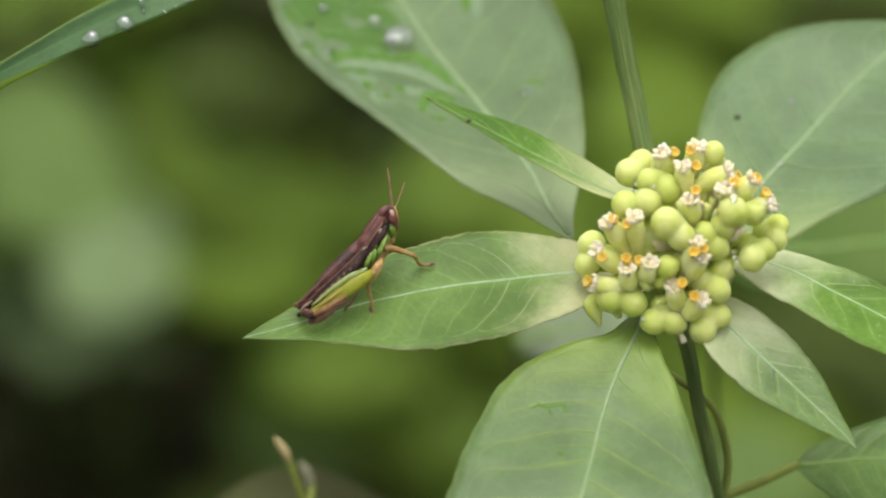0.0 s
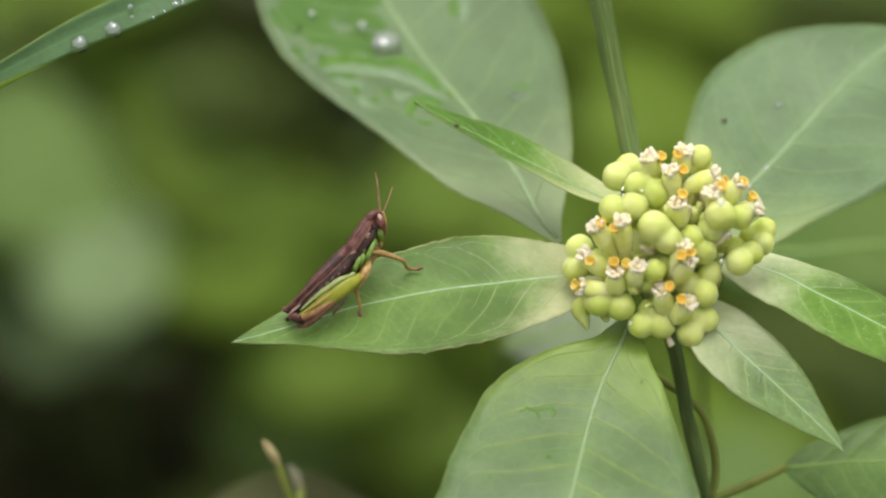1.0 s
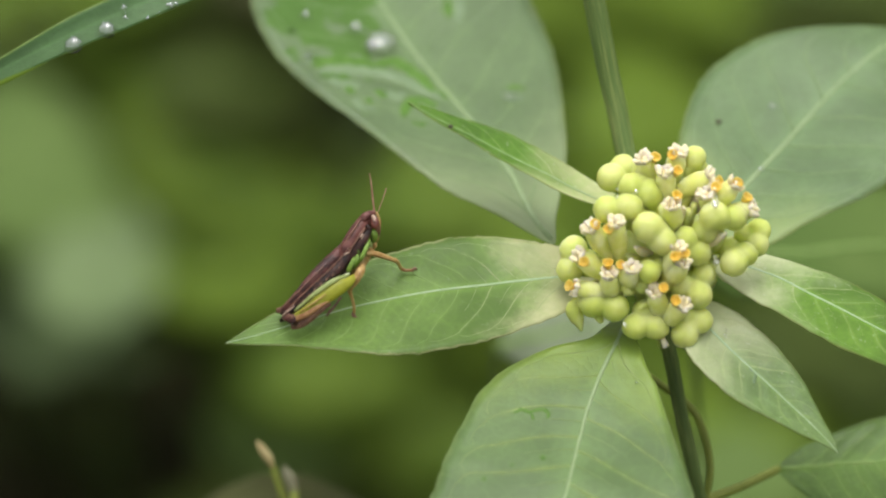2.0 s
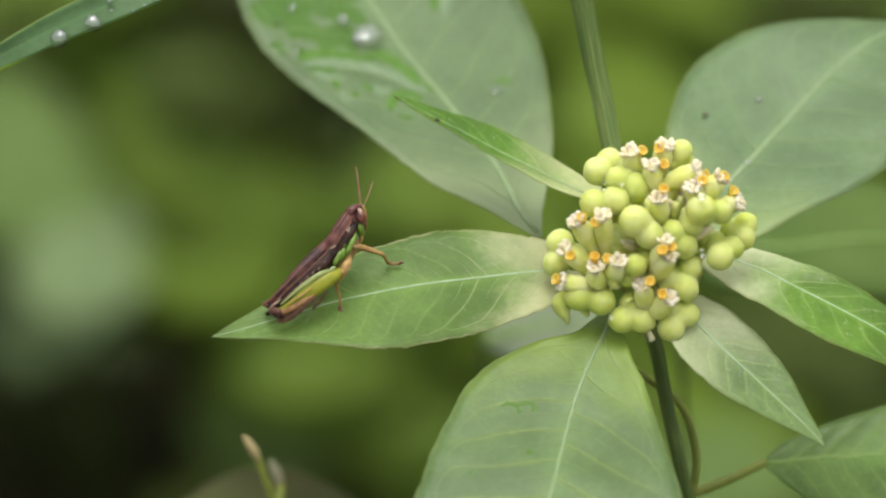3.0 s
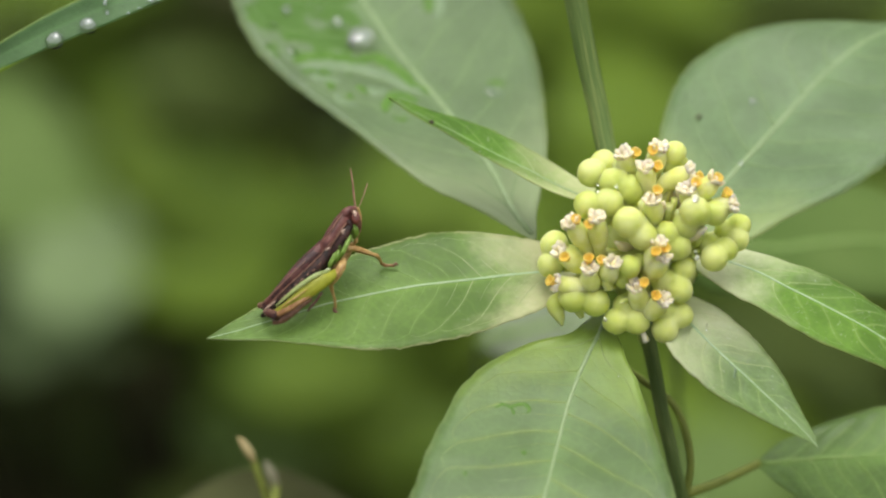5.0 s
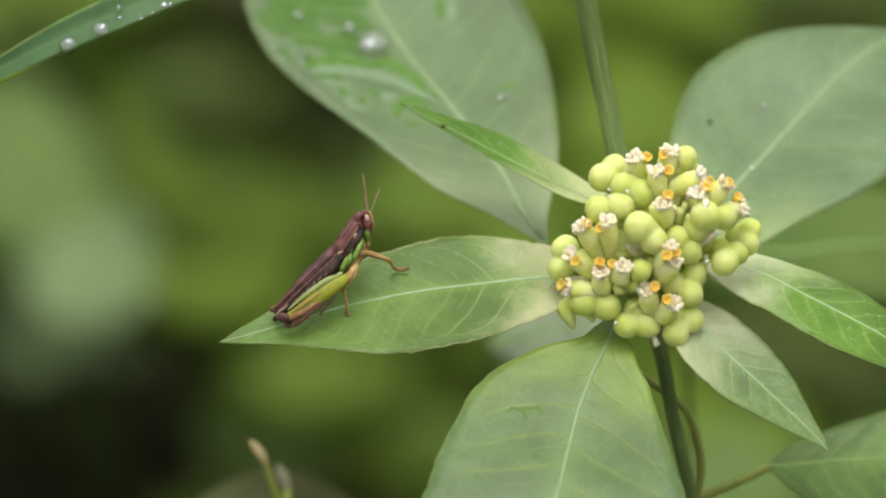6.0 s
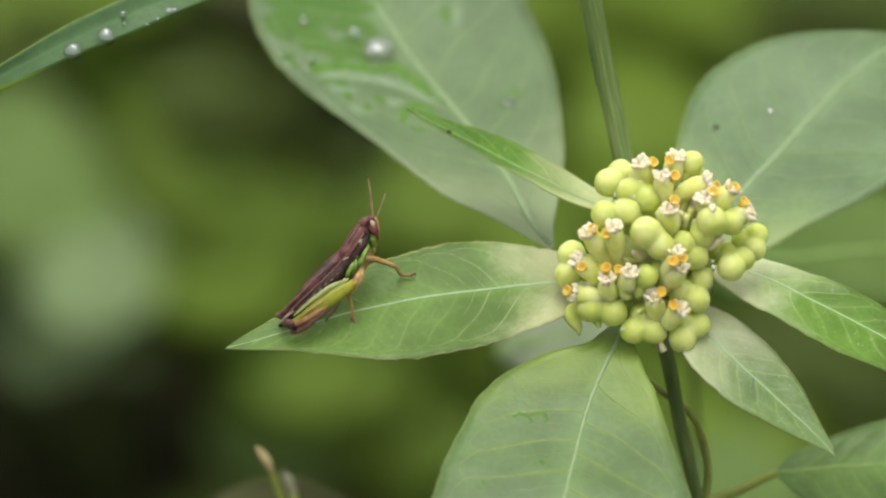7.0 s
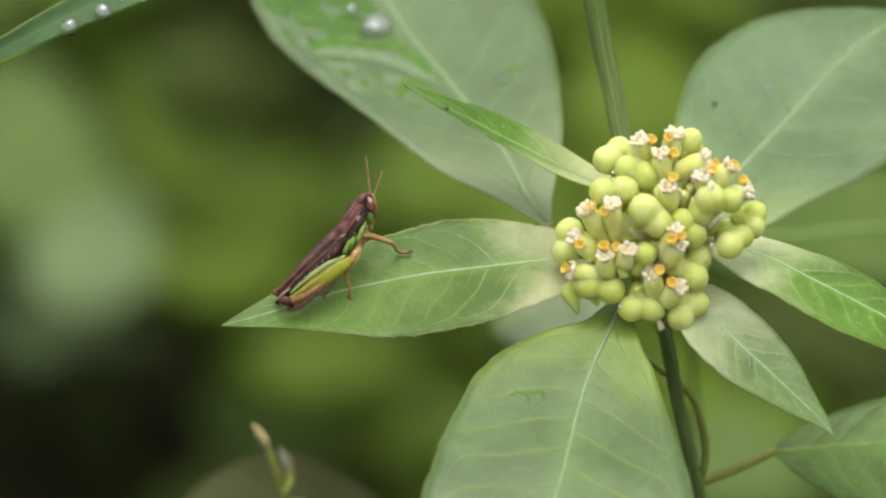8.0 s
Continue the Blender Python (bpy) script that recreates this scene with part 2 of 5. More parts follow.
CUP = plain("cup_skin", (0.66, 0.70, 0.19), (0.75, 0.77, 0.33), 0.5, 600.0, sub=0.7, spec=0.25, reach=0.0022)
FRILL = plain("frill_skin", (0.80, 0.67, 0.41), (0.86, 0.76, 0.53), 0.6, 1500.0, 0.2, sub=0.6)
GLAND = plain("gland_skin", (0.72, 0.42, 0.05), (0.80, 0.55, 0.11), 0.45, 1500.0, sub=0.4)
PEDICEL = plain("pedicel_skin", (0.54, 0.61, 0.16), (0.64, 0.68, 0.26), 0.5, 600.0, sub=0.6, reach=0.002)
WATER = clear_water("rain_water", 0.0)
# these two carry the bright sky glint as white in the water itself
WATER_BRIGHT = clear_water("rain_water_bright", 0.11)
WATER_GLINT = clear_water("rain_water_glint", 0.03)
# darker than bare soil: the gloom under the weeds is in this colour
SOIL = plain("shaded_soil", (0.010, 0.011, 0.004), (0.021, 0.020, 0.008), 0.95, 30.0, 0.8, 0.05, fine=200.0)
HOP_BROWN = plain("hopper_brown", (0.034, 0.011, 0.010), (0.120, 0.042, 0.034), 0.38, 1300.0, 0.6, 0.35)
HOP_SADDLE = plain("hopper_saddle", (0.070, 0.021, 0.018), (0.165, 0.060, 0.047), 0.38, 1300.0, 0.6, 0.35)
HOP_FEELER = plain("hopper_feeler", (0.20, 0.095, 0.055), (0.30, 0.16, 0.10), 0.4, 1800.0, 0.2)
HOP_BLUSH = plain("hopper_blush", (0.40, 0.26, 0.19), (0.52, 0.38, 0.30), 0.4, 1800.0, 0.2)
HOP_RUST = plain("hopper_rust", (0.20, 0.085, 0.030), (0.30, 0.16, 0.06), 0.4, 1800.0, 0.3)
HOP_DARK = plain("hopper_dark", (0.010, 0.006, 0.005), (0.055, 0.022, 0.017), 0.5, 1400.0, 0.4, 0.25)
HOP_GREEN = plain("hopper_green", (0.11, 0.20, 0.018), (0.19, 0.30, 0.05), 0.4, 1800.0, 0.3)
HOP_TAN = plain("hopper_tan", (0.34, 0.19, 0.055), (0.48, 0.32, 0.12), 0.4, 1800.0, 0.3)
HOP_PALE = plain("hopper_pale", (0.25, 0.31, 0.09), (0.33, 0.38, 0.145), 0.42, 1500.0, 0.3)
HOP_YELLOW = plain("hopper_yellow", (0.20, 0.215, 0.012), (0.29, 0.295, 0.025), 0.4, 700.0, 0.2, 0.3)
HOP_ROSE = plain("hopper_rose", (0.15, 0.070, 0.045), (0.24, 0.12, 0.075), 0.42, 1800.0, 0.4)
EYE_SKIN = plain("hopper_eye", (0.11, 0.026, 0.022), (0.22, 0.075, 0.055), 0.16, 1500.0, 0.05, 0.6)
HOP_MOSS = plain("hopper_moss", (0.06, 0.11, 0.015), (0.10, 0.17, 0.03), 0.4, 1800.0, 0.3)
HOP_CREAM = plain("hopper_cream", (0.42, 0.46, 0.26), (0.52, 0.54, 0.36), 0.45, 1800.0, 0.2)
# paler than the leaf: the sky's reflection on the film is put into the colour
PAINTED_SHEEN = plain("painted_sheen", (0.116, 0.190, 0.072), (0.140, 0.216, 0.092), 0.40, 500.0, 0.0, 0.6)
TRAIL = plain("wet_trail", (0.075, 0.170, 0.018), (0.098, 0.205, 0.028), 0.45, 900.0, 0.0, 0.2)
BUD = plain("bud_skin", (0.33, 0.26, 0.11), (0.43, 0.36, 0.17), 0.6, 900.0)
SPECK = plain("dark_speck", (0.06, 0.045, 0.03), (0.09, 0.07, 0.045), 0.6, 900.0)
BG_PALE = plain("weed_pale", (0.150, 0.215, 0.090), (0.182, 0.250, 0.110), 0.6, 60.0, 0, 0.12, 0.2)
BG_PALEST = plain("weed_palest", (0.235, 0.290, 0.175), (0.275, 0.330, 0.205), 0.6, 60.0, 0, 0.12, 0.2)
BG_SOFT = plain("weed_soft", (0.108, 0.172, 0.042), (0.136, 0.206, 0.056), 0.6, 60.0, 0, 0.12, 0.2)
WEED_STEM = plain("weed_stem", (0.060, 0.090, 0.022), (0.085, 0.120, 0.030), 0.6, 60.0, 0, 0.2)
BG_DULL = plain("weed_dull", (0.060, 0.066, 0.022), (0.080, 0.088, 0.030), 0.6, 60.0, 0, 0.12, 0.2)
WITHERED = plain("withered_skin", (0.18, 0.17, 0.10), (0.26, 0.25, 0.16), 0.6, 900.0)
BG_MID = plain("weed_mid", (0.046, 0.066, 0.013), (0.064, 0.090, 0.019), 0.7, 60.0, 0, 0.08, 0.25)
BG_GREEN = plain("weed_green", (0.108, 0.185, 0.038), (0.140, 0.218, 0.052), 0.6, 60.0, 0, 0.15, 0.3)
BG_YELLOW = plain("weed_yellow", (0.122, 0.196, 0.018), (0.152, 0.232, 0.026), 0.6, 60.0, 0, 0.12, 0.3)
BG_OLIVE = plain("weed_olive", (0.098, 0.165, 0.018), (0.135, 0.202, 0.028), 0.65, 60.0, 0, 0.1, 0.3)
# near-black green: the shade deep among the weeds, put into the colour
BG_SHADED = plain("weed_shaded", (0.011, 0.015, 0.005), (0.018, 0.025, 0.008), 0.8, 60.0, 0, 0.05, 0.15)


def mesh_of(name, verts, faces, material, smooth=True, uvs=None):
    me = bpy.data.meshes.new(name)
    me.from_pydata([tuple(v) for v in verts], [], faces)
    me.materials.append(material)
    if smooth:
        me.polygons.foreach_set("use_smooth", [True] * len(me.polygons))
    if uvs is not None:
        layer = me.uv_layers.new(name="UVMap")
        for loop in me.loops:
            layer.data[loop.index].uv = uvs[loop.vertex_index]
    me.update()
    return me


def piece(name, verts, faces, material, parent=None, label="", smooth=True, uvs=None):
    ob = new(name, mesh_of(name, verts, faces, material, smooth, uvs))
    if parent is not None:
        ob.parent = parent
        ob.matrix_parent_inverse = root_of(parent)
    if label:
        ob["label"] = label
    return ob


def root_of(ob):
    """Meshes are written in world places: undo the shift of an Empty that carries them."""
    return Matrix.Translation(-ob.location) if ob.type == "EMPTY" else Matrix.Identity(4)


def holder(name, place, label, category, group=""):
    ob = new(name)
    ob.empty_display_size = 0.01
    ob.location = place
    return tagged(ob, label, category, group)


def along_curve(points, s):
    """A smooth line through the points (centripetal-free Catmull-Rom), s from 0 to 1 by length of the point list."""
    n = len(points) - 1
    lens = [0.0]
    for a, b in zip(points, points[1:]):
        lens.append(lens[-1] + (b - a).length)
    d = s * lens[-1]
    i = 0
    while i < n - 1 and d > lens[i + 1]:
        i += 1
    t = (d - lens[i]) / max(1e-9, lens[i + 1] - lens[i])
    p1, p2 = points[i], points[i + 1]
    h = (p2 - p1).length
    m1 = ((p2 - points[i - 1]) / max(1e-9, (p2 - points[i - 1]).length) if i > 0 else (p2 - p1) / h) * h
    m2 = ((points[i + 2] - p1) / max(1e-9, (points[i + 2] - p1).length) if i + 2 <= n else (p2 - p1) / h) * h
    return p1 * (2 * t**3 - 3 * t**2 + 1) + m1 * (t**3 - 2 * t**2 + t) + p2 * (-2 * t**3 + 3 * t**2) + m2 * (t**3 - t**2)


def pick(values, s):
    """A value of the list at s, straight between its entries."""
    d = s * (len(values) - 1)
    i = min(int(d), len(values) - 2)
    return values[i] + (values[i + 1] - values[i]) * (d - i)


def tube_data(points, radii, rings=12, sides=10, hint=None, flat=1.0, lump=0.0, seed=0):
    """A rounded rod through the points; radii in mm; flat: its depth along the hint against its width."""
    hint = hint or Vector((0.0, -0.8, 0.57))
    verts, faces = [], []
    for i in range(rings + 1):
        s = i / rings
        p = along_curve(points, s)
        tan = (along_curve(points, min(1, s + 0.02)) - along_curve(points, max(0, s - 0.02))).normalized()
        side = tan.cross(hint)
        if side.length < 1e-4:
            side = tan.cross(Vector((1, 0, 0)))
        side.normalize()
        deep = side.cross(tan)
        r = pick(radii, s) * MM
        for k in range(sides):
            a = 2 * math.pi * k / sides
            q = p + side * (r * math.cos(a)) + deep * (r * flat * math.sin(a))
            if lump:
                q += (q - p) * lump * noise.noise(q * 900 + Vector((seed, 0, 0)))
            verts.append(q)
    for i in range(rings):
        for k in range(sides):
            a, b = i * sides + k, i * sides + (k + 1) % sides
            faces.append((a, a + sides, b + sides, b))
    for ring, flip in ((0, True), (rings, False)):
        centre = len(verts)
        verts.append(along_curve(points, 0.0 if flip else 1.0))
        for k in range(sides):
            a, b = ring * sides + k, ring * sides + (k + 1) % sides
            faces.append((a, b, centre) if flip else (b, a, centre))
    return verts, faces


def tube(name, points, radii, material, parent=None, label="", **more):
    v, f = tube_data(points, radii, **more)
    rings, sides = more.get("rings", 12), more.get("sides", 10)
    uvs = [(abs(2 * k / sides - 1), i / rings) for i in range(rings + 1) for k in range(sides)] + [(0.5, 0.0), (0.5, 1.0)]
    return piece(name, v, f, material, parent, label, uvs=uvs)


def ball_data(centre, axes, seg=14, ring=9):
    """An ellipsoid; axes: three half-axis vectors."""
    a, b, c = axes
    verts, faces = [centre + c], []
    for i in range(1, ring):
        th = math.pi * i / ring
        for k in range(seg):
            ph = 2 * math.pi * k / seg
            verts.append(centre + a * (math.sin(th) * math.cos(ph)) + b * (math.sin(th) * math.sin(ph)) + c * math.cos(th))
    verts.append(centre - c)
    last = len(verts) - 1
    for k in range(seg):
        n = (k + 1) % seg
        faces.append((0, 1 + k, 1 + n))
        for i in range(ring - 2):
            p = 1 + i * seg
            faces.append((p + k, p + seg + k, p + seg + n, p + n))
        p = 1 + (ring - 2) * seg
        faces.append((p + k, last, p + n))
    return verts, faces


def joined(items):
    verts, faces = [], []
    for v, f in items:
        o = len(verts)
        verts += v
        faces += [tuple(i + o for i in face) for face in f]
    return verts, faces


def eased(values, s):
    """A value of the list at s, on a smooth line through its entries."""
    d = s * (len(values) - 1)
    i = min(int(d), len(values) - 2)
    t = d - i
    p1, p2 = values[i], values[i + 1]
    m1 = (p2 - values[i - 1]) / 2 if i else p2 - p1
    m2 = (values[i + 2] - p1) / 2 if i + 2 < len(values) else p2 - p1
    return p1 * (2 * t**3 - 3 * t**2 + 1) + m1 * (t**3 - 2 * t**2 + t) + p2 * (-2 * t**3 + 3 * t**2) + m2 * (t**3 - t**2)


# the spurge's leaves and the grass blade by their seeds, to lay water on
BLADES = {}


def vein_start(s, t, veins, slant):
    """Counts the side veins: whole numbers lie on a vein; t runs from -1 to 1 across the blade."""
    side = 1.0 if t > 0 else -1.0
    return s * (veins + 1) - slant * abs(t) - 0.45 * t * t + 0.15 - 0.12 * side + 0.16 * math.sin(6.0 * s + 2.0 * side) + 0.07 * math.sin(17.0 * s + 5.0 * abs(t))


def leaf(name, mid, up, left, right, skin, parent, fold=0.12, wave=0.25, teeth=0.018, veins=8, thick=0.22,
         rib=0.24, rib_skin=None, vein_skin=None, nu=90, nv=9, label="", seed=1, vein_fade=1.0, pillow=0.05, slant=1.3, pale_to=0.0):
    """A leaf blade along mid, its upper face towards up, with lists of half-widths in mm from the base to the tip on either side of the
    midrib. The midrib and the side veins stand a little proud; each side vein bends round near the rim and joins the next."""

    def at(s, t, lift=0.0):
        p = along_curve(mid, s)
        tan = (along_curve(mid, min(1, s + 0.02)) - along_curve(mid, max(0, s - 0.02))).normalized()
        side = up.cross(tan).normalized()
        nor = tan.cross(side)
        w = max(0.0, eased(left if t > 0 else right, s))
        w *= 1 + teeth * (noise.noise(Vector((s * 55, math.copysign(3, t), seed))) + 0.6 * noise.noise(Vector((s * 130, math.copysign(3, t), seed)))) * min(1, abs(t) ** 4)
        d = t * w
        h = fold * abs(d) + wave * (noise.noise(Vector((s * 3.1, t * 1.3, seed * 2.7))) + 0.45 * noise.noise(Vector((s * 8.3, t * 3.1, seed * 1.7)))) * min(1.0, w / 4.0)
        # pillows between the side veins
        if veins:
            ph = vein_start(s, t, veins, slant) % 1.0
            h += (pillow * math.cos(6.283 * (ph - 0.5)) - 0.02 * math.exp(-((min(ph, 1 - ph)) / 0.12) ** 2)) * abs(t) ** 0.5 * min(1.0, w / 4.0)
        return p + side * (d * MM) + nor * ((h + lift) * MM), nor

    verts, uvs, faces = [], [], []
    cols = 2 * nv + 1
    for layer in (0, 1):
        for i in range(nu + 1):
            s = i / nu
            for k in range(cols):
                t = (k - nv) / nv
                p, nor = at(s, t)
                verts.append(p - nor * (layer * thick * MM * (1 - 0.6 * abs(t))))
                uvs.append((s, 0.5 + 0.5 * t))
    size = (nu + 1) * cols
    for i in range(nu):
        for k in range(cols - 1):
            a = i * cols + k
            faces.append((a, a + cols, a + cols + 1, a + 1))
            b = a + size
            faces.append((b, b + 1, b + cols + 1, b + cols))
        for k, flip in ((0, False), (cols - 1, True)):
            a = i * cols + k
            q = (a, a + size, a + cols + size, a + cols)
            faces.append(q[::-1] if flip else q)
    body = piece(name, verts, faces, skin, parent, label, uvs=uvs)
    BLADES[seed] = (at, mid, left, right)
    if rib:
        pts, rad = [], []
        for i in range(25):
            s = 0.01 + 0.985 * i / 24
            pts.append(at(s, 0.0, 0.02)[0])
            rad.append(rib * (1 - 0.75 * s))
        tube("midrib", pts, rad, rib_skin or VEIN, body, rings=24, sides=6, hint=up, flat=0.45)
    if veins:
        def on_vein(j, t):
            """The place along the blade at which vein j stands t away from the midrib."""
            s = j / (veins + 1)
            for _ in range(8):
                s += (j - vein_start(s, t, veins, slant)) / (veins + 1)
            return s

        items, pale_items = [], []
        for sign in (1, -1):
            for j in range(1, veins + 1):
                found = pale_items if j / (veins + 1) < pale_to else items
                pts = []
                for q in range(9):
                    t = 0.02 + 0.76 * q / 8
                    s = on_vein(j, sign * t)
                    if not 0.02 < s < 0.95:
                        break
                    pts.append(at(s, sign * t, 0.012)[0])
                if len(pts) < 3:
                    continue
                # the loop that joins the next vein
                for q in range(1, 6):
                    t = 0.78 + 0.09 * math.sin(q / 5 * 2.6)
                    s = on_vein(j + q / 5 * 0.9, sign * t)
                    if s < 0.95:
                        pts.append(at(s, sign * t, 0.010)[0])
                found.append(tube_data(pts, [0.085 * vein_fade, 0.075 * vein_fade, 0.06 * vein_fade, 0.04 * vein_fade, 0.02], rings=18, sides=4, hint=up, flat=0.35, lump=0.5, seed=j))
                # a weak vein between two strong ones
                if rnd_of(seed * 31 + j + sign) < 0.6:
                    pts = []
                    for q in range(5):
                        t = 0.02 + 0.40 * q / 4
                        s = on_vein(j + 0.45, sign * t)
                        if 0.02 < s < 0.95:
                            pts.append(at(s, sign * t, 0.006)[0])
                    if len(pts) > 2:
                        found.append(tube_data(pts, [0.05 * vein_fade, 0.03 * vein_fade, 0.012], rings=8, sides=4, hint=up, flat=0.3))
        for found, skin_of in ((items, vein_skin or VEIN_THIN), (pale_items, VEIN_PALE)):
            if found:
                v, f = joined(found)
                piece("vein_net", v, f, skin_of, body)
    return body


def rnd_of(k):
    return random.Random(k).random()


# ---- ground ----
def build_ground():
    n = 40
    verts, faces = [], []
    for i in range(n + 1):
        for k in range(n + 1):
            # fine near the plant, coarse far off
            x, y = (2 * i / n - 1), (2 * k / n - 1)
            x, y = math.copysign(abs(x) ** 5, x) * 300 + 1.2 * x, math.copysign(abs(y) ** 5, y) * 300 + 1.2 * y
            near = math.exp(-(x * x + y * y) / 4)
            verts.append((x, y, near * 0.012 * noise.noise(Vector((x * 9, y * 9, 0)))))
    for i in range(n):
        for k in range(n):
            a = i * (n + 1) + k
            faces.append((a, a + n + 1, a + n + 2, a + 1))
    tagged(piece("ground", verts, faces, SOIL), "dark soil under the weeds, shade put into its colour", "ground", kind="structure")


build_ground()


# ---- the spurge ----
def build_spurge():
    foot = V(52, 20, -TOP)
    plant = holder("spurge_plant", foot, "green wild spurge with a cluster of pale seed capsules", "plant")
    stalk = [foot, V(33.17, -5.38, -49.46), V(28.71, -6.25, -26.34), V(27.29, -4.40, -21.09), V(26.16, -1.98, -15.89), V(25.14, 0.09, -11.20), V(23.13, 6.61, -4.52), V(21.05, 13.65, 2.91), V(20.19, 16.69, 6.38), V(18.81, 18.81, 12.02), V(17.61, 20.91, 17.62), V(14.76, 24.91, 32.04)]
    tube("stem", stalk, [1.00, 0.99, 0.98, 0.97, 0.96, 0.95, 0.94, 0.93, 0.92, 0.91, 0.90, 0.89, 0.88, 0.87, 0.86, 0.85, 0.84, 0.83, 0.82, 0.81, 0.80, 0.79, 0.78, 0.77, 0.76, 0.75, 0.74, 0.73, 0.72, 0.71, 0.70, 0.69, 0.68, 0.67, 0.66, 0.70, 0.80, 0.99, 1.12, 1.16, 1.18], STEM, plant, "upright ridged grey-green stem", rings=90, sides=20, lump=0.02)
    # short stalk of the flower head
    tube("flower_stalk", [V(25.48, 4.81, -14.92), V(24.74, 2.88, -9.84), V(24.05, 1.98, -4.15)], [0.92, 0.92, 1.15], PEDICEL, plant, rings=10)

    # leaf that the grasshopper sits on
    leaf("leaf", [V(17.66, 0.77, -3.19), V(13.64, -0.83, -2.41), V(10.16, -1.53, -2.26), V(7.28, -1.84, -2.39), V(3.25, -2.47, -2.50), V(-1.35, -3.40, -2.68), V(-7.06, -4.93, -3.06), V(-12.72, -6.93, -3.58), V(-16.66, -8.38, -3.98), V(-20.07, -9.56, -4.17)], Vector((0.000, -0.236, 0.972)), [2.1, 3.8, 5.3, 6.5, 7.4, 7.9, 8.2, 8.3, 8.0, 7.3, 5.9, 4.2, 2.5, 1.2, 0.0], [2.5, 3.8, 4.5, 5.3, 5.9, 6.2, 6.1, 5.7, 5.4, 4.8, 3.7, 2.7, 1.9, 1.1, 0.0],
         LEAF, plant, fold=0.10, label="long green leaf with a cream base", seed=1, veins=10, rib=0.19, vein_skin=VEIN_THIN, vein_fade=0.6, pillow=0.03, teeth=0.03, pale_to=0.32)
    # wide leaf that hangs towards the viewer
    leaf("leaf", [V(20.48, -3.14, -6.30), V(19.37, -6.86, -6.06), V(18.01, -9.70, -7.00), V(16.27, -14.42, -8.38), V(14.85, -20.12, -9.76), V(13.89, -24.37, -10.62), V(12.43, -29.74, -12.23), V(10.82, -36.36, -15.27), V(9.12, -44.04, -17.92)], Vector((0.000, -0.311, 0.950)), [0.4, 1.4, 3.4, 5.5, 7.0, 8.2, 9.2, 10.2, 11.3, 12.4, 13.5, 14.2, 14.2, 14.0, 12.9, 11.6, 9.5, 6.5, 0.0], [1.2, 1.9, 2.8, 5.9, 8.2, 10.0, 11.1, 11.5, 12.0, 12.3, 12.4, 12.4, 12.5, 12.0, 11.2, 10.0, 8.0, 5.7, 0.0],
         LEAF_WIDE, plant, fold=0.06, label="wide grey-green leaf with a pale midrib", seed=2, veins=9, vein_skin=VEIN_YELLOW, vein_fade=0.8, rib=0.23, rib_skin=VEIN_FAINT, slant=0.8, pillow=0.03)
    # large wet leaf behind
    leaf("leaf", [V(13.39, 5.66, -2.56), V(11.32, 9.66, -2.10), V(8.93, 17.37, -1.40), V(4.08, 26.91, 0.12), V(-1.46, 36.04, 2.27), V(-4.62, 42.22, 4.08), V(-10.49, 53.58, 6.79), V(-15.88, 62.79, 9.41)], Vector((0.101, -0.173, 0.980)), [0.5, 2.8, 7.0, 8.8, 10.1, 11.3, 12.4, 13.8, 14.9, 15.0, 13.9, 12.3, 10.4, 7.1, 0.0], [0.2, 2.8, 4.8, 7.5, 9.9, 12.2, 14.2, 15.5, 16.0, 16.0, 15.3, 13.9, 11.2, 7.0, 0.0],
         LEAF_WET, plant, fold=0.05, label="large rain-wet grey-green leaf", seed=3, veins=9, vein_skin=VEIN_DIM, rib=0.34, rib_skin=VEIN_FAINT)
    # large leaf that rises behind the flower head
    leaf("leaf", [V(27.08, 6.24, -4.98), V(30.62, 10.32, -2.56), V(33.48, 13.74, -1.28), V(37.39, 18.45, 0.12), V(41.34, 23.25, 1.82), V(44.63, 26.91, 3.46), V(48.25, 30.26, 4.83), V(52.24, 33.37, 5.52), V(57.65, 37.18, 5.82)], Vector((-0.100, -0.310, 0.946)), [0.4, 2.6, 5.6, 8.0, 9.8, 11.2, 12.1, 12.3, 11.5, 9.9, 7.2, 4.3, 1.6, 0.1, 0.0], [0.7, 5.1, 7.1, 8.2, 9.4, 11.0, 12.1, 12.8, 13.2, 12.5, 11.4, 9.6, 7.2, 4.1, 0.0],
         LEAF_BACK, plant, fold=0.05, label="broad grey-green leaf with a dark speck", seed=4, veins=8, vein_skin=VEIN_DIM, rib_skin=VEIN_FAINT, rib=0.36)
    # narrow leaves round the flower head
    leaf("leaf", [V(18.80, 4.58, 2.99), V(16.63, 5.66, 3.45), V(14.90, 6.47, 3.88), V(12.60, 7.59, 4.74), V(9.70, 8.91, 5.54), V(6.80, 10.14, 6.55), V(3.89, 11.34, 7.51), V(0.97, 12.20, 8.69), V(-1.72, 13.16, 10.02)], Vector((-0.379, 0.231, 0.896)), [0.9, 1.5, 2.0, 2.1, 2.4, 2.3, 2.2, 2.3, 2.1, 1.5, 1.2, 1.3, 0.9, 0.5, 0.0], [1.7, 2.0, 2.2, 2.4, 2.4, 2.6, 2.7, 2.8, 2.7, 2.4, 2.1, 1.9, 1.4, 0.9, 0.0],
         LEAF_NARROW, plant, fold=0.2, label="narrow folded leaf with a cream base", seed=5, veins=6, pale_to=0.3, vein_fade=0.4, rib=0.13, rib_skin=VEIN_FAINT, teeth=0.01)
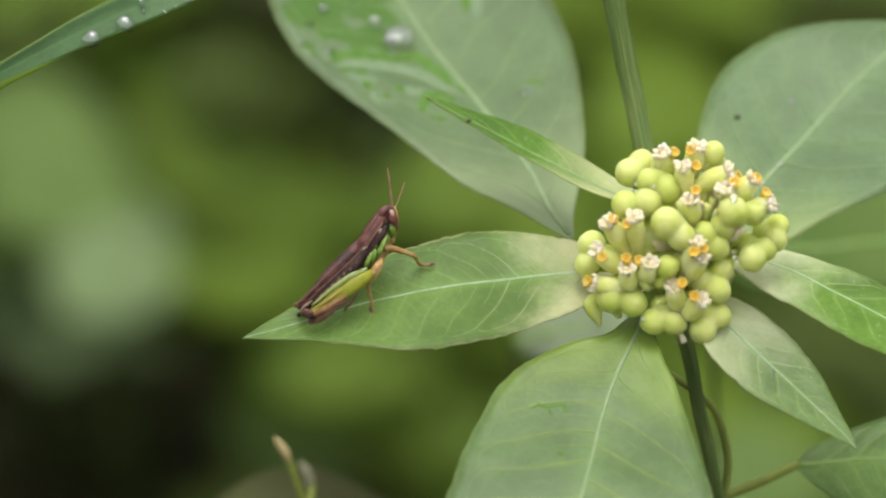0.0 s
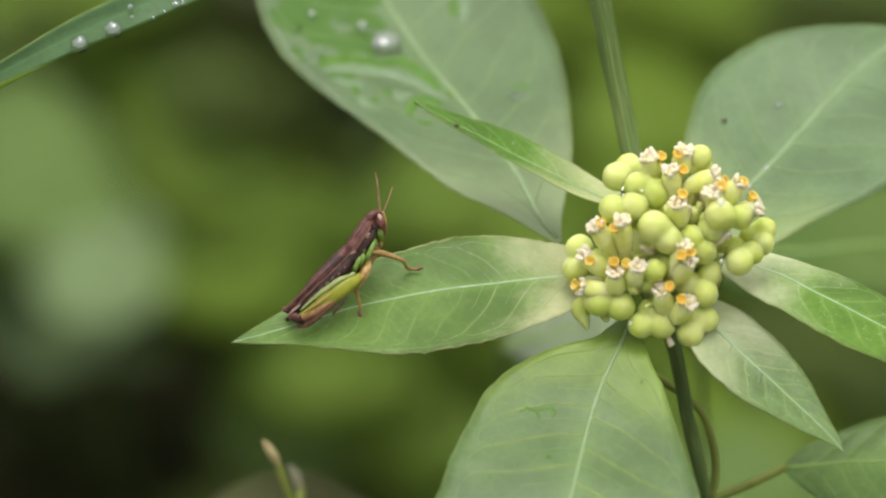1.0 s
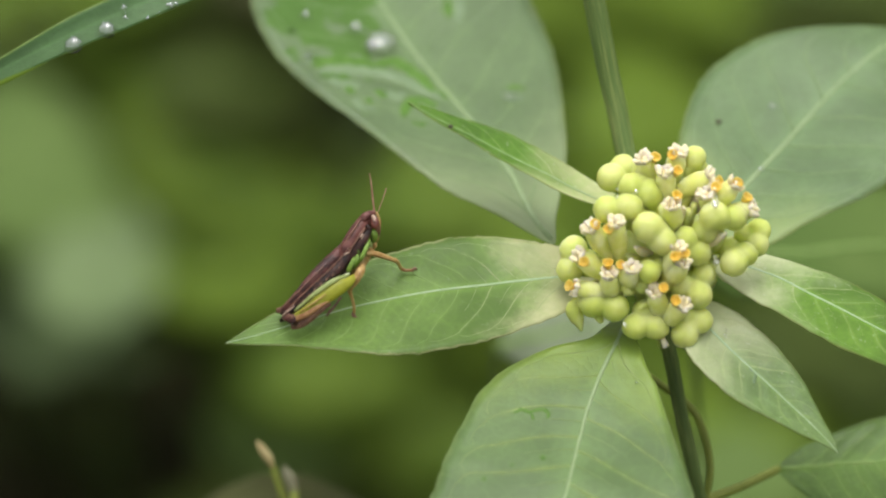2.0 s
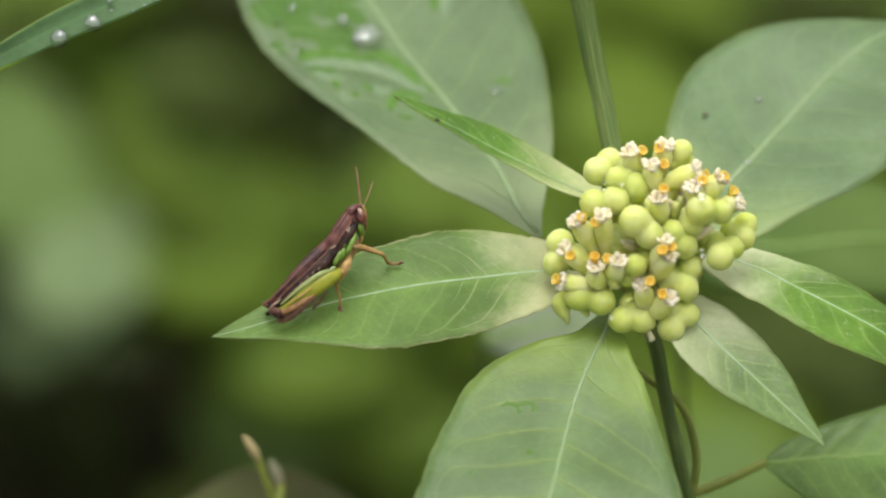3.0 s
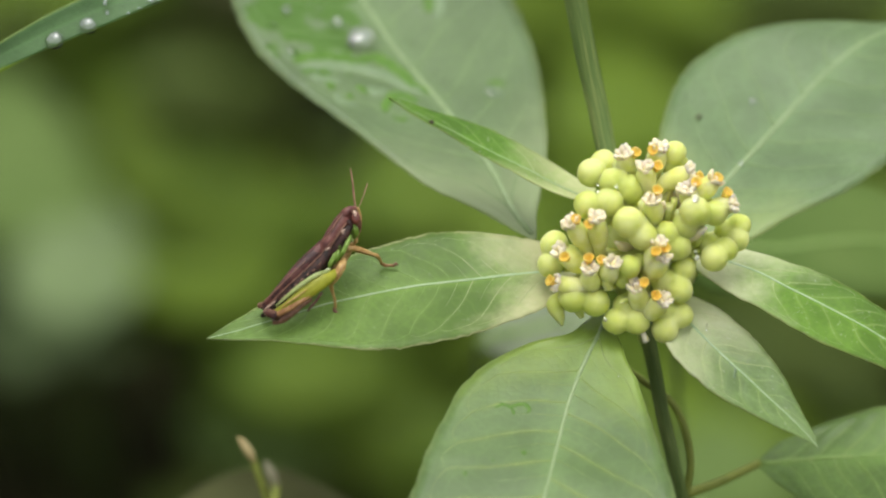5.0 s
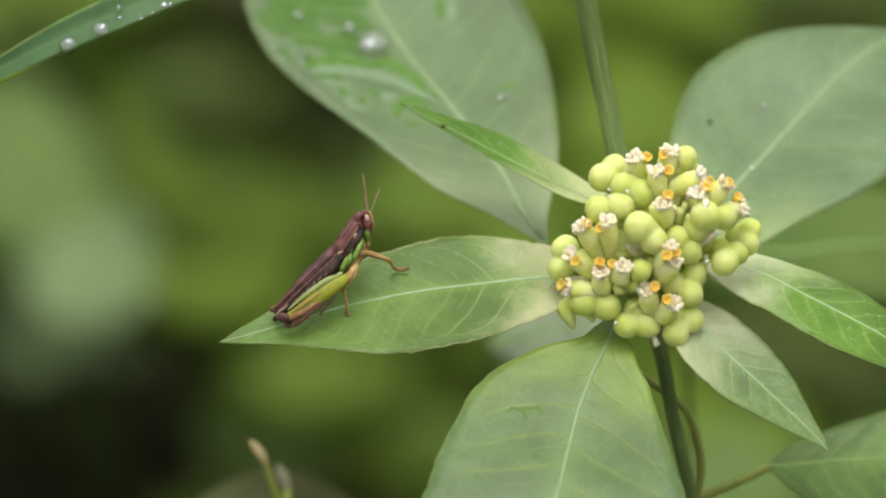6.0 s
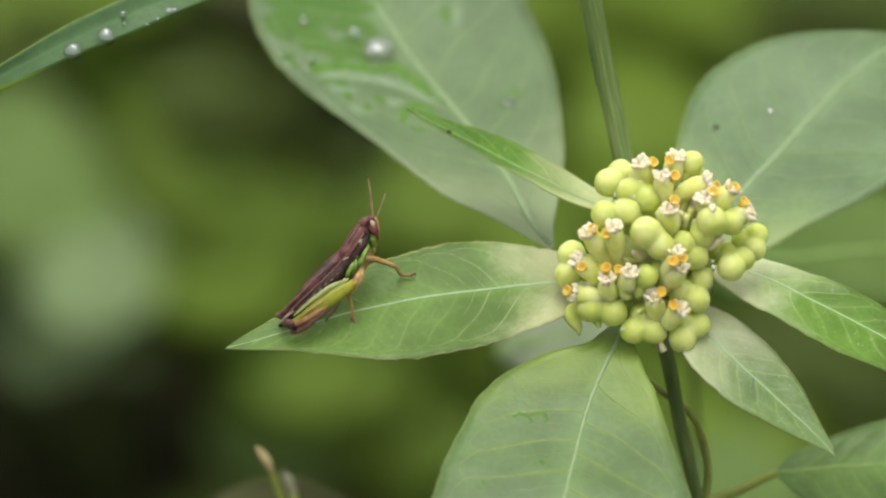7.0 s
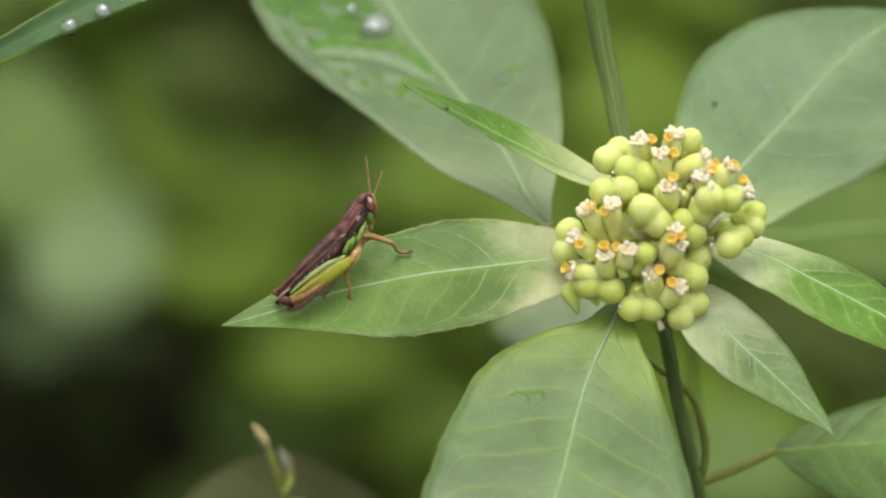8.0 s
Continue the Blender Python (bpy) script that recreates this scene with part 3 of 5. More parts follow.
    leaf("leaf", [V(29.72, 2.22, -1.95), V(33.76, -0.11, -1.72), V(36.08, -1.47, -1.89), V(38.80, -3.56, -2.38), V(41.52, -5.34, -2.79), V(44.23, -7.15, -3.24), V(46.98, -8.68, -4.16), V(50.28, -10.51, -5.49), V(53.38, -12.72, -7.73)], Vector((0.100, -0.235, 0.967)), [0.9, 1.7, 2.1, 2.3, 2.7, 3.3, 3.6, 3.5, 3.4, 3.2, 3.0, 2.6, 1.9, 1.3, 0.0], [1.5, 3.1, 4.0, 4.7, 4.8, 4.6, 4.8, 5.0, 5.1, 4.8, 4.3, 3.9, 3.3, 2.0, 0.0],
         LEAF_BRACT, plant, fold=0.10, label="pointed leaf, cream at its base", seed=6, veins=8, pale_to=0.42, vein_fade=0.38, rib=0.17)
    leaf("leaf", [V(25.39, -3.24, -3.73), V(28.70, -6.19, -4.92), V(30.06, -7.55, -5.63), V(32.79, -10.15, -7.03), V(35.52, -12.54, -8.49), V(38.24, -14.85, -10.00), V(40.42, -16.75, -11.46), V(41.12, -17.54, -12.05)], Vector((0.100, -0.310, 0.946)), [1.2, 2.1, 2.9, 3.4, 3.8, 3.9, 4.0, 3.8, 3.5, 3.1, 2.5, 1.8, 1.2, 0.7, 0.0], [0.8, 2.1, 3.1, 3.9, 4.3, 4.5, 4.5, 4.4, 4.0, 3.4, 2.8, 2.2, 1.5, 0.7, 0.0],
         LEAF_PALE, plant, fold=0.08, label="pointed pale leaf with a white midrib", seed=7, veins=8, pale_to=0.5, vein_skin=VEIN_THIN, vein_fade=0.4, rib=0.17)
    # stalked leaf lower on the stem
    tube("leaf_stalk", [V(29.03, -5.89, -27.55), V(32.96, -3.61, -27.72), V(37.55, -1.67, -26.60)], [0.52, 0.48, 0.42], VINE, plant, rings=10)
    leaf("leaf", [V(37.25, -1.74, -26.70), V(40.50, -1.87, -26.14), V(44.62, -2.21, -25.50), V(50.36, -2.81, -24.87), V(55.72, -3.39, -24.19), V(60.33, -4.13, -23.61)], Vector((0.000, -0.174, 0.985)), [0.1, 1.9, 2.8, 3.5, 4.2, 4.9, 5.5, 6.1, 6.6, 6.7, 6.7, 5.8, 4.6, 2.8, 0.0], [0.3, 3.0, 5.0, 6.6, 7.9, 9.0, 9.7, 10.0, 10.3, 9.8, 9.0, 8.3, 6.1, 3.2, 0.0],
         LEAF_SIDE, plant, fold=0.10, label="dull green leaf on a short stalk", seed=8, veins=7, rib=0.36, rib_skin=VEIN_THIN, vein_skin=VEIN_THIN)
    tube("tendril", [V(23.02, 0.99, -16.06), V(25.29, 0.24, -17.44), V(27.39, -0.42, -18.87), V(28.75, -1.48, -20.37), V(29.59, -2.94, -22.62), V(29.91, -4.32, -24.94), V(29.39, -6.03, -27.75)], [0.36, 0.38, 0.40, 0.40, 0.36], VINE, plant, "thin brown-green side shoot", rings=24)
    return plant


SPURGE = build_spurge()

# ---- the flower head ----
HEART = V(24.71, 1.45, -1.40)


def capsule(plant, *lobes):
    """A three-lobed seed capsule; lobes: places and radii in mm. The lobes swell out of one core and meet in soft grooves."""
    mid = sum((p for p, r in lobes), Vector()) / len(lobes)
    axis = (mid - HEART).normalized()
    span = max((p - mid).length for p, r in lobes)
    balls = [(p - mid, r * 1.07 * MM) for p, r in lobes] + [(Vector(), 0.72 * lobes[0][1] * MM), (axis * span * 0.35, 0.72 * lobes[0][1] * MM)]
    verts, faces = ball_data(Vector(), (axis.orthogonal().normalized(), axis.cross(axis.orthogonal().normalized()), axis), 44, 30)
    shaped = []
    for u in verts:
        total = 0.0
        for c, r in balls:
            b = u.dot(c)
            inside = b * b - c.length_squared + r * r
            if inside > 0:
                total += math.exp(((b + math.sqrt(inside)) / MM) * 9.0)
        far = math.log(max(total, 1.001)) / 9.0 * MM
        # a faint keel down the back of each lobe
        for p, r in lobes:
            out = (p - mid) - axis * (p - mid).dot(axis)
            if out.length > 1e-6:
                flat_u = u - axis * u.dot(axis)
                if flat_u.length > 1e-6:
                    turn = flat_u.normalized().dot(out.normalized())
                    far *= 1 + 0.03 * math.exp(-((1 - turn) / 0.012)) * flat_u.length
        q = mid + u * far
        shaped.append(q + u * (far * (0.035 * noise.noise(q * 600) + 0.014 * noise.noise(q * 1900))))
    cap = piece("seed_capsule", shaped, faces, CAPSULE, plant, "pale green three-lobed seed capsule")
    tube("capsule_stalk", [HEART, HEART.lerp(mid, 0.5) - axis * MM * 0.4, mid], [0.9, 0.55, 0.6], PEDICEL, cap, rings=6, sides=8)
    # withered forked style at the tip
    tip = mid + axis * (0.62 * lobes[0][1] + 0.2) * MM
    fork = axis.orthogonal().normalized()
    items = [tube_data([tip - axis * 0.6 * MM, tip + axis * 0.25 * MM, tip + (axis * 0.45 + fork * 0.35 * s) * MM], [0.16, 0.12, 0.06], rings=4, sides=5) for s in (-1, 1)]
    v, f = joined(items)
    piece("style", v, f, PEDICEL, cap)


def flower_cup(plant, low, mouth, gland):
    """A bell-shaped cup on a thin stalk, a frill of white lobes round its mouth, and one funnel-shaped gland at its side."""
    axis = (mouth - low).normalized()
    seed = (low.x * 911 + low.z * 577) % 7.0
    rnd = random.Random(int(seed * 1000))
    body = tube("flower_cup", [HEART.lerp(low, 0.55), low, low.lerp(mouth, 0.3), low.lerp(mouth, 0.55), low.lerp(mouth, 0.8), mouth], [0.30, 0.34, 0.36, 0.46, 0.74, 1.02, 1.06, 0.80], CUP, plant,
                "yellow-green flower cup", rings=14, sides=14, lump=0.10, seed=seed)
    side = axis.orthogonal().normalized()
    deep = axis.cross(side)
    items = []
    for k in range(9):
        a = k * 2.4 + seed
        rr = (0.18, 0.5, 0.55, 0.6, 0.62, 0.68, 0.7, 0.72, 0.74)[k]
        flare = (axis + (side * math.cos(a) + deep * math.sin(a)) * (rr * 1.1)).normalized()
        p = mouth + (side * math.cos(a) + deep * math.sin(a)) * (rr * MM) + axis * (rnd.uniform(0.05, 0.30) * MM)
        across = flare.cross(axis if k else side).normalized()
        thin = flare.cross(across)
        v, f = ball_data(p, (across * rnd.uniform(0.30, 0.46) * MM, thin * rnd.uniform(0.20, 0.30) * MM, flare * rnd.uniform(0.40, 0.62) * MM), 12, 9)
        items.append(([p + (q - p) * (1 + 0.35 * noise.noise(q * 2100) + 0.22 * noise.noise(q * 5200)) for q in v], f))
    v, f = joined(items)
    piece("frill", v, f, FRILL, body, "cream-white frill")
    way = ((gland - low).normalized() + Vector((0, -0.55, 0.40))).normalized()
    sd = way.orthogonal().normalized()
    dp = way.cross(sd)
    verts, faces, n = [], [], 18
    prof = [(0.22, -0.95), (0.36, -0.62), (0.48, -0.15), (0.60, 0.16), (0.62, 0.22), (0.55, 0.24), (0.44, 0.06), (0.30, -0.22), (0.02, -0.32)]
    for r, h in prof:
        for k in range(n):
            a = 2 * math.pi * k / n
            w = 1 + 0.10 * math.sin(2 * a + seed) + 0.05 * math.sin(5 * a + 2 * seed)
            verts.append(gland + (sd * math.cos(a) * w + dp * math.sin(a)) * (r * 0.9 * MM) + way * h * MM)
    for j in range(len(prof) - 1):
        for k in range(n):
            a, b = j * n + k, j * n + (k + 1) % n
            faces.append((a, b, b + n, a + n))
    piece("gland", verts, faces, GLAND, body, "orange cup-shaped gland")
    tube("gland_stalk", [gland - way * 0.7 * MM, (gland - way * 1.2 * MM).lerp(low.lerp(mouth, 0.6), 0.5), low.lerp(mouth, 0.55)], [0.24, 0.34, 0.4], CUP, body, rings=6, sides=8)


def build_flower_head(plant):
    capsule(plant, (V(18.76, 1.15, 8.55), 1.37), (V(20.04, 2.89, 8.62), 1.26), (V(19.87, 2.97, 6.99), 1.15))
    capsule(plant, (V(20.76, -0.06, 8.26), 1.32), (V(22.46, -0.46, 7.71), 1.43), (V(22.03, 1.68, 8.67), 1.20))
    capsule(plant, (V(18.29, -1.67, 6.61), 1.32), (V(20.38, -1.69, 6.96), 1.37), (V(19.49, -1.53, 5.07), 1.15))
    capsule(plant, (V(22.26, -4.22, 6.16), 1.49), (V(23.70, -4.68, 4.83), 1.37), (V(23.98, -2.49, 5.18), 1.03))
    capsule(plant, (V(15.01, -1.68, 1.64), 1.37), (V(14.60, -2.95, 0.16), 1.26), (V(16.43, -1.63, -0.01), 1.32))
    capsule(plant, (V(16.81, -6.23, -1.71), 1.37), (V(19.03, -6.48, -2.02), 1.37), (V(18.05, -4.84, -1.09), 1.20))
    capsule(plant, (V(21.15, -7.44, -3.71), 1.26), (V(23.19, -7.46, -3.70), 1.26), (V(22.08, -6.22, -2.64), 1.15))
    capsule(plant, (V(26.13, -7.62, -4.58), 1.32), (V(27.64, -6.53, -3.68), 1.26), (V(26.26, -6.35, -3.11), 1.20))
    capsule(plant, (V(27.99, -4.34, 0.50), 1.20), (V(27.51, -5.84, -0.95), 1.32), (V(26.07, -4.81, -0.56), 1.37))
    capsule(plant, (V(28.89, -3.30, 6.90), 1.43), (V(31.02, -2.59, 6.21), 1.26), (V(28.11, -2.95, 4.94), 1.32))
    capsule(plant, (V(31.00, -4.37, 1.91), 1.32), (V(32.32, -3.20, 2.21), 1.15), (V(30.73, -2.40, 2.28), 1.03))
    capsule(plant, (V(33.41, -2.17, 2.67), 1.20), (V(33.68, -1.06, 3.56), 1.15), (V(32.44, -1.24, 2.93), 1.15))
    capsule(plant, (V(27.10, 1.91, 10.50), 1.09), (V(26.30, 2.00, 9.21), 0.97), (V(27.65, 2.26, 8.90), 0.86))
    capsule(plant, (V(27.27, -4.01, 3.05), 1.37), (V(26.16, -3.62, 4.30), 1.26), (V(25.96, -3.64, 2.52), 1.15))
    capsule(plant, (V(22.37, -6.09, 2.09), 1.09), (V(23.44, -5.15, 2.05), 0.80), (V(21.82, -5.85, 0.33), 0.86))
    flower_cup(plant, V(18.57, -3.48, 2.27), V(16.53, -3.74, 5.70), V(17.00, -4.15, 6.52))
    flower_cup(plant, V(19.59, -3.75, 2.25), V(19.04, -4.00, 6.42), V(18.29, -4.61, 6.23))
    flower_cup(plant, V(18.02, -4.42, 0.56), V(15.51, -4.37, 2.69), V(15.91, -5.65, 2.96))
    flower_cup(plant, V(18.67, -6.02, -0.67), V(18.41, -6.25, 1.79), V(18.28, -5.73, 2.88))
    flower_cup(plant, V(20.22, -5.97, 0.48), V(20.58, -6.43, 2.61), V(19.57, -6.04, 2.82))
    flower_cup(plant, V(17.71, -5.85, -0.79), V(15.30, -5.86, -0.15), V(14.51, -5.69, 0.08))
    flower_cup(plant, V(24.29, -5.81, 1.13), V(25.23, -5.61, 4.58), V(25.79, -6.56, 4.63))
    flower_cup(plant, V(24.57, -5.97, 0.90), V(25.64, -6.29, 3.27), V(24.86, -7.07, 4.58))
    flower_cup(plant, V(23.73, -6.56, -3.09), V(23.06, -7.19, 0.17), V(23.79, -7.53, 1.10))
    flower_cup(plant, V(24.39, -7.15, -3.23), V(25.73, -7.74, -0.91), V(24.98, -8.28, 0.05))
    flower_cup(plant, V(22.43, 1.35, 8.21), V(21.91, 0.96, 10.78), V(23.09, 0.95, 11.13))
    flower_cup(plant, V(25.09, 1.49, 8.80), V(25.44, 1.49, 11.25), V(24.76, 0.73, 11.55))
    flower_cup(plant, V(24.38, -0.14, 7.15), V(23.95, -0.47, 10.17), V(25.24, -0.52, 10.47))
    flower_cup(plant, V(25.06, -2.50, 5.18), V(24.57, -3.01, 7.93), V(25.12, -2.60, 8.88))
    flower_cup(plant, V(25.70, -0.33, 7.96), V(28.47, -0.24, 9.54), V(29.43, -0.50, 9.17))
    flower_cup(plant, V(28.78, -1.49, 6.00), V(28.23, -1.93, 8.50), V(29.05, -1.82, 9.37))
    flower_cup(plant, V(29.33, -1.07, 6.96), V(30.83, -0.91, 8.97), V(31.25, -1.08, 9.42))
    flower_cup(plant, V(30.91, -1.90, 6.15), V(32.66, -2.12, 6.91), V(32.25, -1.60, 8.00))
    # the swollen base from which all the stalks rise
    v, f = ball_data(V(24.61, 0.40, -0.45), (Vector((5.4, 0, 0)) * MM, Vector((0.000, 0.574, 0.819)) * 5.2 * MM, Vector((0.000, -0.819, 0.574)) * 2.6 * MM), 40, 24)
    v = [p + (p - V(24.61, 0.40, -0.45)) * (0.22 * noise.noise(p * 420) + 0.10 * noise.noise(p * 1100)) for p in v]
    piece("receptacle", v, f, PEDICEL, plant, "pale green lumpy base of the flower head")
    # slim pale stalks that stand between the capsules
    for a, b, r in ((V(26.06, -1.51, 3.12), V(26.43, -2.10, 6.83), 0.34), (V(26.41, -1.52, 3.12), V(27.03, -1.38, 7.17), 0.30), (V(25.21, -1.51, 3.11), V(25.61, -2.42, 7.05), 0.40), (V(24.42, -0.02, 3.48), V(25.83, 0.10, 8.22), 0.34), (V(29.20, -2.20, 2.20), V(29.72, -3.59, 4.76), 0.45)):
        tube("stalk", [HEART.lerp(a, 0.4), a, a.lerp(b, 0.6), b], [0.3, r, r, r * 1.25], PEDICEL, plant, rings=10, sides=8, lump=0.1)
    # unopened buds and scales in the gaps
    for p, r, skin in ((V(25.71, -2.59, 7.17), 0.62, FRILL), (V(29.70, -3.78, 4.83), 0.58, FRILL), (V(27.30, -1.06, 7.98), 0.55, FRILL), (V(27.73, -0.25, 8.46), 0.6, FRILL), (V(26.79, 0.42, 8.69), 0.75, CUP), (V(27.42, 0.48, 8.79), 0.7, CUP), (V(21.37, -3.80, 3.25), 0.55, FRILL),
                       (V(23.06, -2.16, 5.98), 0.6, PEDICEL), (V(26.43, -0.06, 7.30), 0.7, CUP), (V(24.08, -1.93, 4.93), 0.6, CUP), (V(29.01, -2.85, 1.61), 0.7, PEDICEL), (V(20.26, -6.03, -0.66), 0.45, CUP), (V(21.82, -7.09, -1.44), 0.45, PEDICEL), (V(25.00, -7.32, -4.51), 0.4, PEDICEL),
                       (V(28.53, -2.69, 3.58), 0.6, CUP), (V(24.82, -2.66, 3.91), 0.6, PEDICEL), (V(21.06, -5.39, -0.07), 0.5, CUP), (V(17.47, -4.54, -0.33), 0.6, CUP)):
        axis = ((p - HEART).normalized() + Vector((noise.noise(p * 900), noise.noise(p * 700), 0.2))).normalized()
        tube("bud", [HEART.lerp(p, 0.5), p - axis * 0.9 * MM, p, p + axis * 0.7 * MM], [0.25, r * 0.6, r, r * 0.8, r * 0.3], skin, plant, rings=10, sides=10, lump=0.25, seed=r * 31)
    tube("bud", [V(15.80, -4.70, -2.32), V(15.10, -5.60, -2.93), V(15.56, -6.39, -4.06), V(15.79, -6.69, -4.83)], [0.5, 0.95, 0.7, 0.1], CAPSULE, plant, "small pointed hanging scale", rings=14, lump=0.1)
    tube("bud", [V(17.52, -5.30, -3.16), V(17.50, -6.02, -3.48), V(17.84, -6.41, -4.04)], [0.4, 0.6, 0.2], CAPSULE, plant, rings=8, lump=0.2)
    tube("bud", [V(23.63, -7.31, -4.52), V(23.96, -7.93, -5.06), V(24.26, -8.16, -5.73)], [0.25, 0.3, 0.38], FRILL, plant, rings=6, lump=0.3)
    tube("bud", [V(19.78, -5.70, 0.50), V(20.21, -6.49, 0.08), V(20.79, -6.59, -0.40)], [0.5, 0.5, 0.1], CUP, plant, rings=8, lump=0.2)


build_flower_head(SPURGE)


# ---- the grasshopper ----
def build_grasshopper():
    hop = holder("grasshopper", V(-10.46, -6.13, -3.10), "small brown and green grasshopper resting on a leaf", "grasshopper")
    face = Vector((0.000, -0.819, 0.574))
    belly = tube("abdomen", [V(-6.32, -1.17, 2.34), V(-7.51, -2.57, 1.01), V(-8.98, -3.86, 0.18), V(-11.00, -5.54, -0.86), V(-12.69, -6.66, -1.80), V(-14.28, -7.48, -2.82)], [0.86, 1.03, 0.92, 0.69, 0.52, 0.23], HOP_DARK, hop, "blackish abdomen", rings=30, sides=18, flat=1.0, lump=0.06, hint=face)
    tube("abdomen_ring", [V(-9.89, -5.75, 0.96), V(-9.48, -6.29, 0.72), V(-9.10, -6.14, 0.06)], [0.07, 0.11, 0.07], HOP_RUST, belly, rings=8, sides=6, lump=0.3, hint=face)
    tube("abdomen_ring", [V(-10.79, -6.19, 0.31), V(-10.39, -6.73, 0.07), V(-10.01, -6.59, -0.60)], [0.07, 0.11, 0.07], HOP_RUST, belly, rings=8, sides=6, lump=0.3, hint=face)
    tube("abdomen_ring", [V(-11.70, -6.61, -0.30), V(-11.29, -7.14, -0.54), V(-10.91, -7.00, -1.20)], [0.07, 0.11, 0.07], HOP_RUST, belly, rings=8, sides=6, lump=0.3, hint=face)
    tube("abdomen_ring", [V(-12.61, -7.02, -0.91), V(-12.20, -7.56, -1.15), V(-11.82, -7.42, -1.81)], [0.07, 0.11, 0.07], HOP_RUST, belly, rings=8, sides=6, lump=0.3, hint=face)
    wing = tube("forewing", [V(-14.38, -7.17, -1.85), V(-12.78, -6.50, -0.52), V(-11.09, -5.26, 0.76), V(-9.57, -4.02, 1.69), V(-7.99, -2.86, 2.68)], [0.26, 0.49, 0.69, 0.78, 0.75], HOP_BROWN, hop, "brown folded wings", rings=34, sides=18, flat=0.75, lump=0.05, hint=face)
    tube("wing_band", [V(-13.68, -7.84, -1.93), V(-11.97, -7.27, -0.38), V(-10.38, -6.36, 0.77), V(-8.92, -5.24, 1.71), V(-7.46, -3.78, 2.77)], [0.29, 0.55, 0.63, 0.63, 0.46], HOP_DARK, wing, "blackish band along the wing", rings=28, flat=0.6, lump=0.15, hint=face)
    tube("wing_edge", [V(-13.95, -7.88, -1.47), V(-12.46, -7.35, 0.02), V(-10.82, -6.49, 1.28), V(-9.14, -5.19, 2.30), V(-7.57, -3.75, 3.51)], [0.08, 0.07, 0.06, 0.05, 0.05], HOP_ROSE, wing, "pale brown wing edge", rings=34, sides=8, lump=0.3, hint=face)
    tube("wing_edge", [V(-14.59, -7.51, -1.47), V(-13.33, -7.08, -0.31), V(-11.80, -6.22, 0.95), V(-10.12, -4.80, 1.96)], [0.07, 0.07, 0.05, 0.03], HOP_ROSE, wing, rings=24, sides=8, lump=0.3, hint=face)
    tube("wing_edge", [V(-13.08, -7.97, -0.71), V(-13.89, -8.08, -1.40), V(-14.36, -8.01, -2.01)], [0.05, 0.09, 0.07], HOP_BLUSH, wing, rings=12, sides=6, lump=0.3, hint=face)
    tube("wing_spot", [V(-9.97, -6.53, 1.32), V(-9.86, -6.48, 1.48), V(-9.75, -6.26, 1.54)], [0.04, 0.10, 0.04], HOP_ROSE, wing, rings=6, sides=8, flat=0.5, lump=0.3, hint=face)
    tube("wing_spot", [V(-10.54, -6.82, 0.90), V(-10.43, -6.77, 1.06), V(-10.32, -6.55, 1.12)], [0.06, 0.14, 0.06], HOP_ROSE, wing, rings=6, sides=8, flat=0.5, lump=0.3, hint=face)
    tube("wing_spot", [V(-11.16, -7.14, 0.43), V(-11.05, -7.08, 0.60), V(-10.94, -6.87, 0.65)], [0.06, 0.14, 0.06], HOP_ROSE, wing, rings=6, sides=8, flat=0.5, lump=0.3, hint=face)
    tube("wing_spot", [V(-11.67, -7.43, 0.01), V(-11.56, -7.37, 0.18), V(-11.45, -7.15, 0.23)], [0.05, 0.11, 0.05], HOP_ROSE, wing, rings=6, sides=8, flat=0.5, lump=0.3, hint=face)
    tube("wing_spot", [V(-12.29, -7.74, -0.46), V(-12.18, -7.69, -0.29), V(-12.07, -7.47, -0.24)], [0.04, 0.09, 0.04], HOP_ROSE, wing, rings=6, sides=8, flat=0.5, lump=0.3, hint=face)
    tube("wing_spot", [V(-9.35, -6.28, 1.69), V(-9.24, -6.23, 1.86), V(-9.13, -6.01, 1.91)], [0.03, 0.08, 0.03], HOP_ROSE, wing, rings=6, sides=8, flat=0.5, lump=0.3, hint=face)
    tube("wing_spot", [V(-8.73, -5.90, 2.25), V(-8.62, -5.84, 2.42), V(-8.51, -5.62, 2.47)], [0.03, 0.07, 0.03], HOP_ROSE, wing, rings=6, sides=8, flat=0.5, lump=0.3, hint=face)
    tube("wing_base", [V(-10.43, -3.98, 1.38), V(-9.97, -3.97, 1.93), V(-9.40, -3.73, 2.11)], [0.09, 0.23, 0.11], HOP_RUST, wing, "small rusty hump on the back", rings=8, hint=face)
    saddle = tube("pronotum", [V(-8.44, -3.51, 2.09), V(-7.93, -3.26, 2.82), V(-7.31, -2.51, 3.54), V(-6.63, -1.65, 4.26), V(-5.95, -0.86, 4.89)], [0.52, 0.78, 0.83, 0.80, 0.69], HOP_SADDLE, hop, "reddish brown saddle", rings=20, sides=20, flat=0.9, lump=0.04, hint=face)
    tube("saddle_ridge", [V(-8.37, -3.42, 3.28), V(-7.69, -2.95, 4.13), V(-7.01, -2.21, 4.86), V(-6.28, -1.19, 5.46)], [0.05, 0.07, 0.07, 0.06], HOP_ROSE, saddle, "pale ridge of the saddle", rings=18, sides=8, lump=0.2, hint=face)
    tube("saddle_ridge", [V(-7.85, -4.29, 2.91), V(-7.17, -3.79, 3.81), V(-6.55, -3.08, 4.49), V(-5.99, -2.22, 4.86)], [0.06, 0.10, 0.09, 0.06], HOP_ROSE, saddle, rings=14, sides=8, lump=0.3, hint=face)
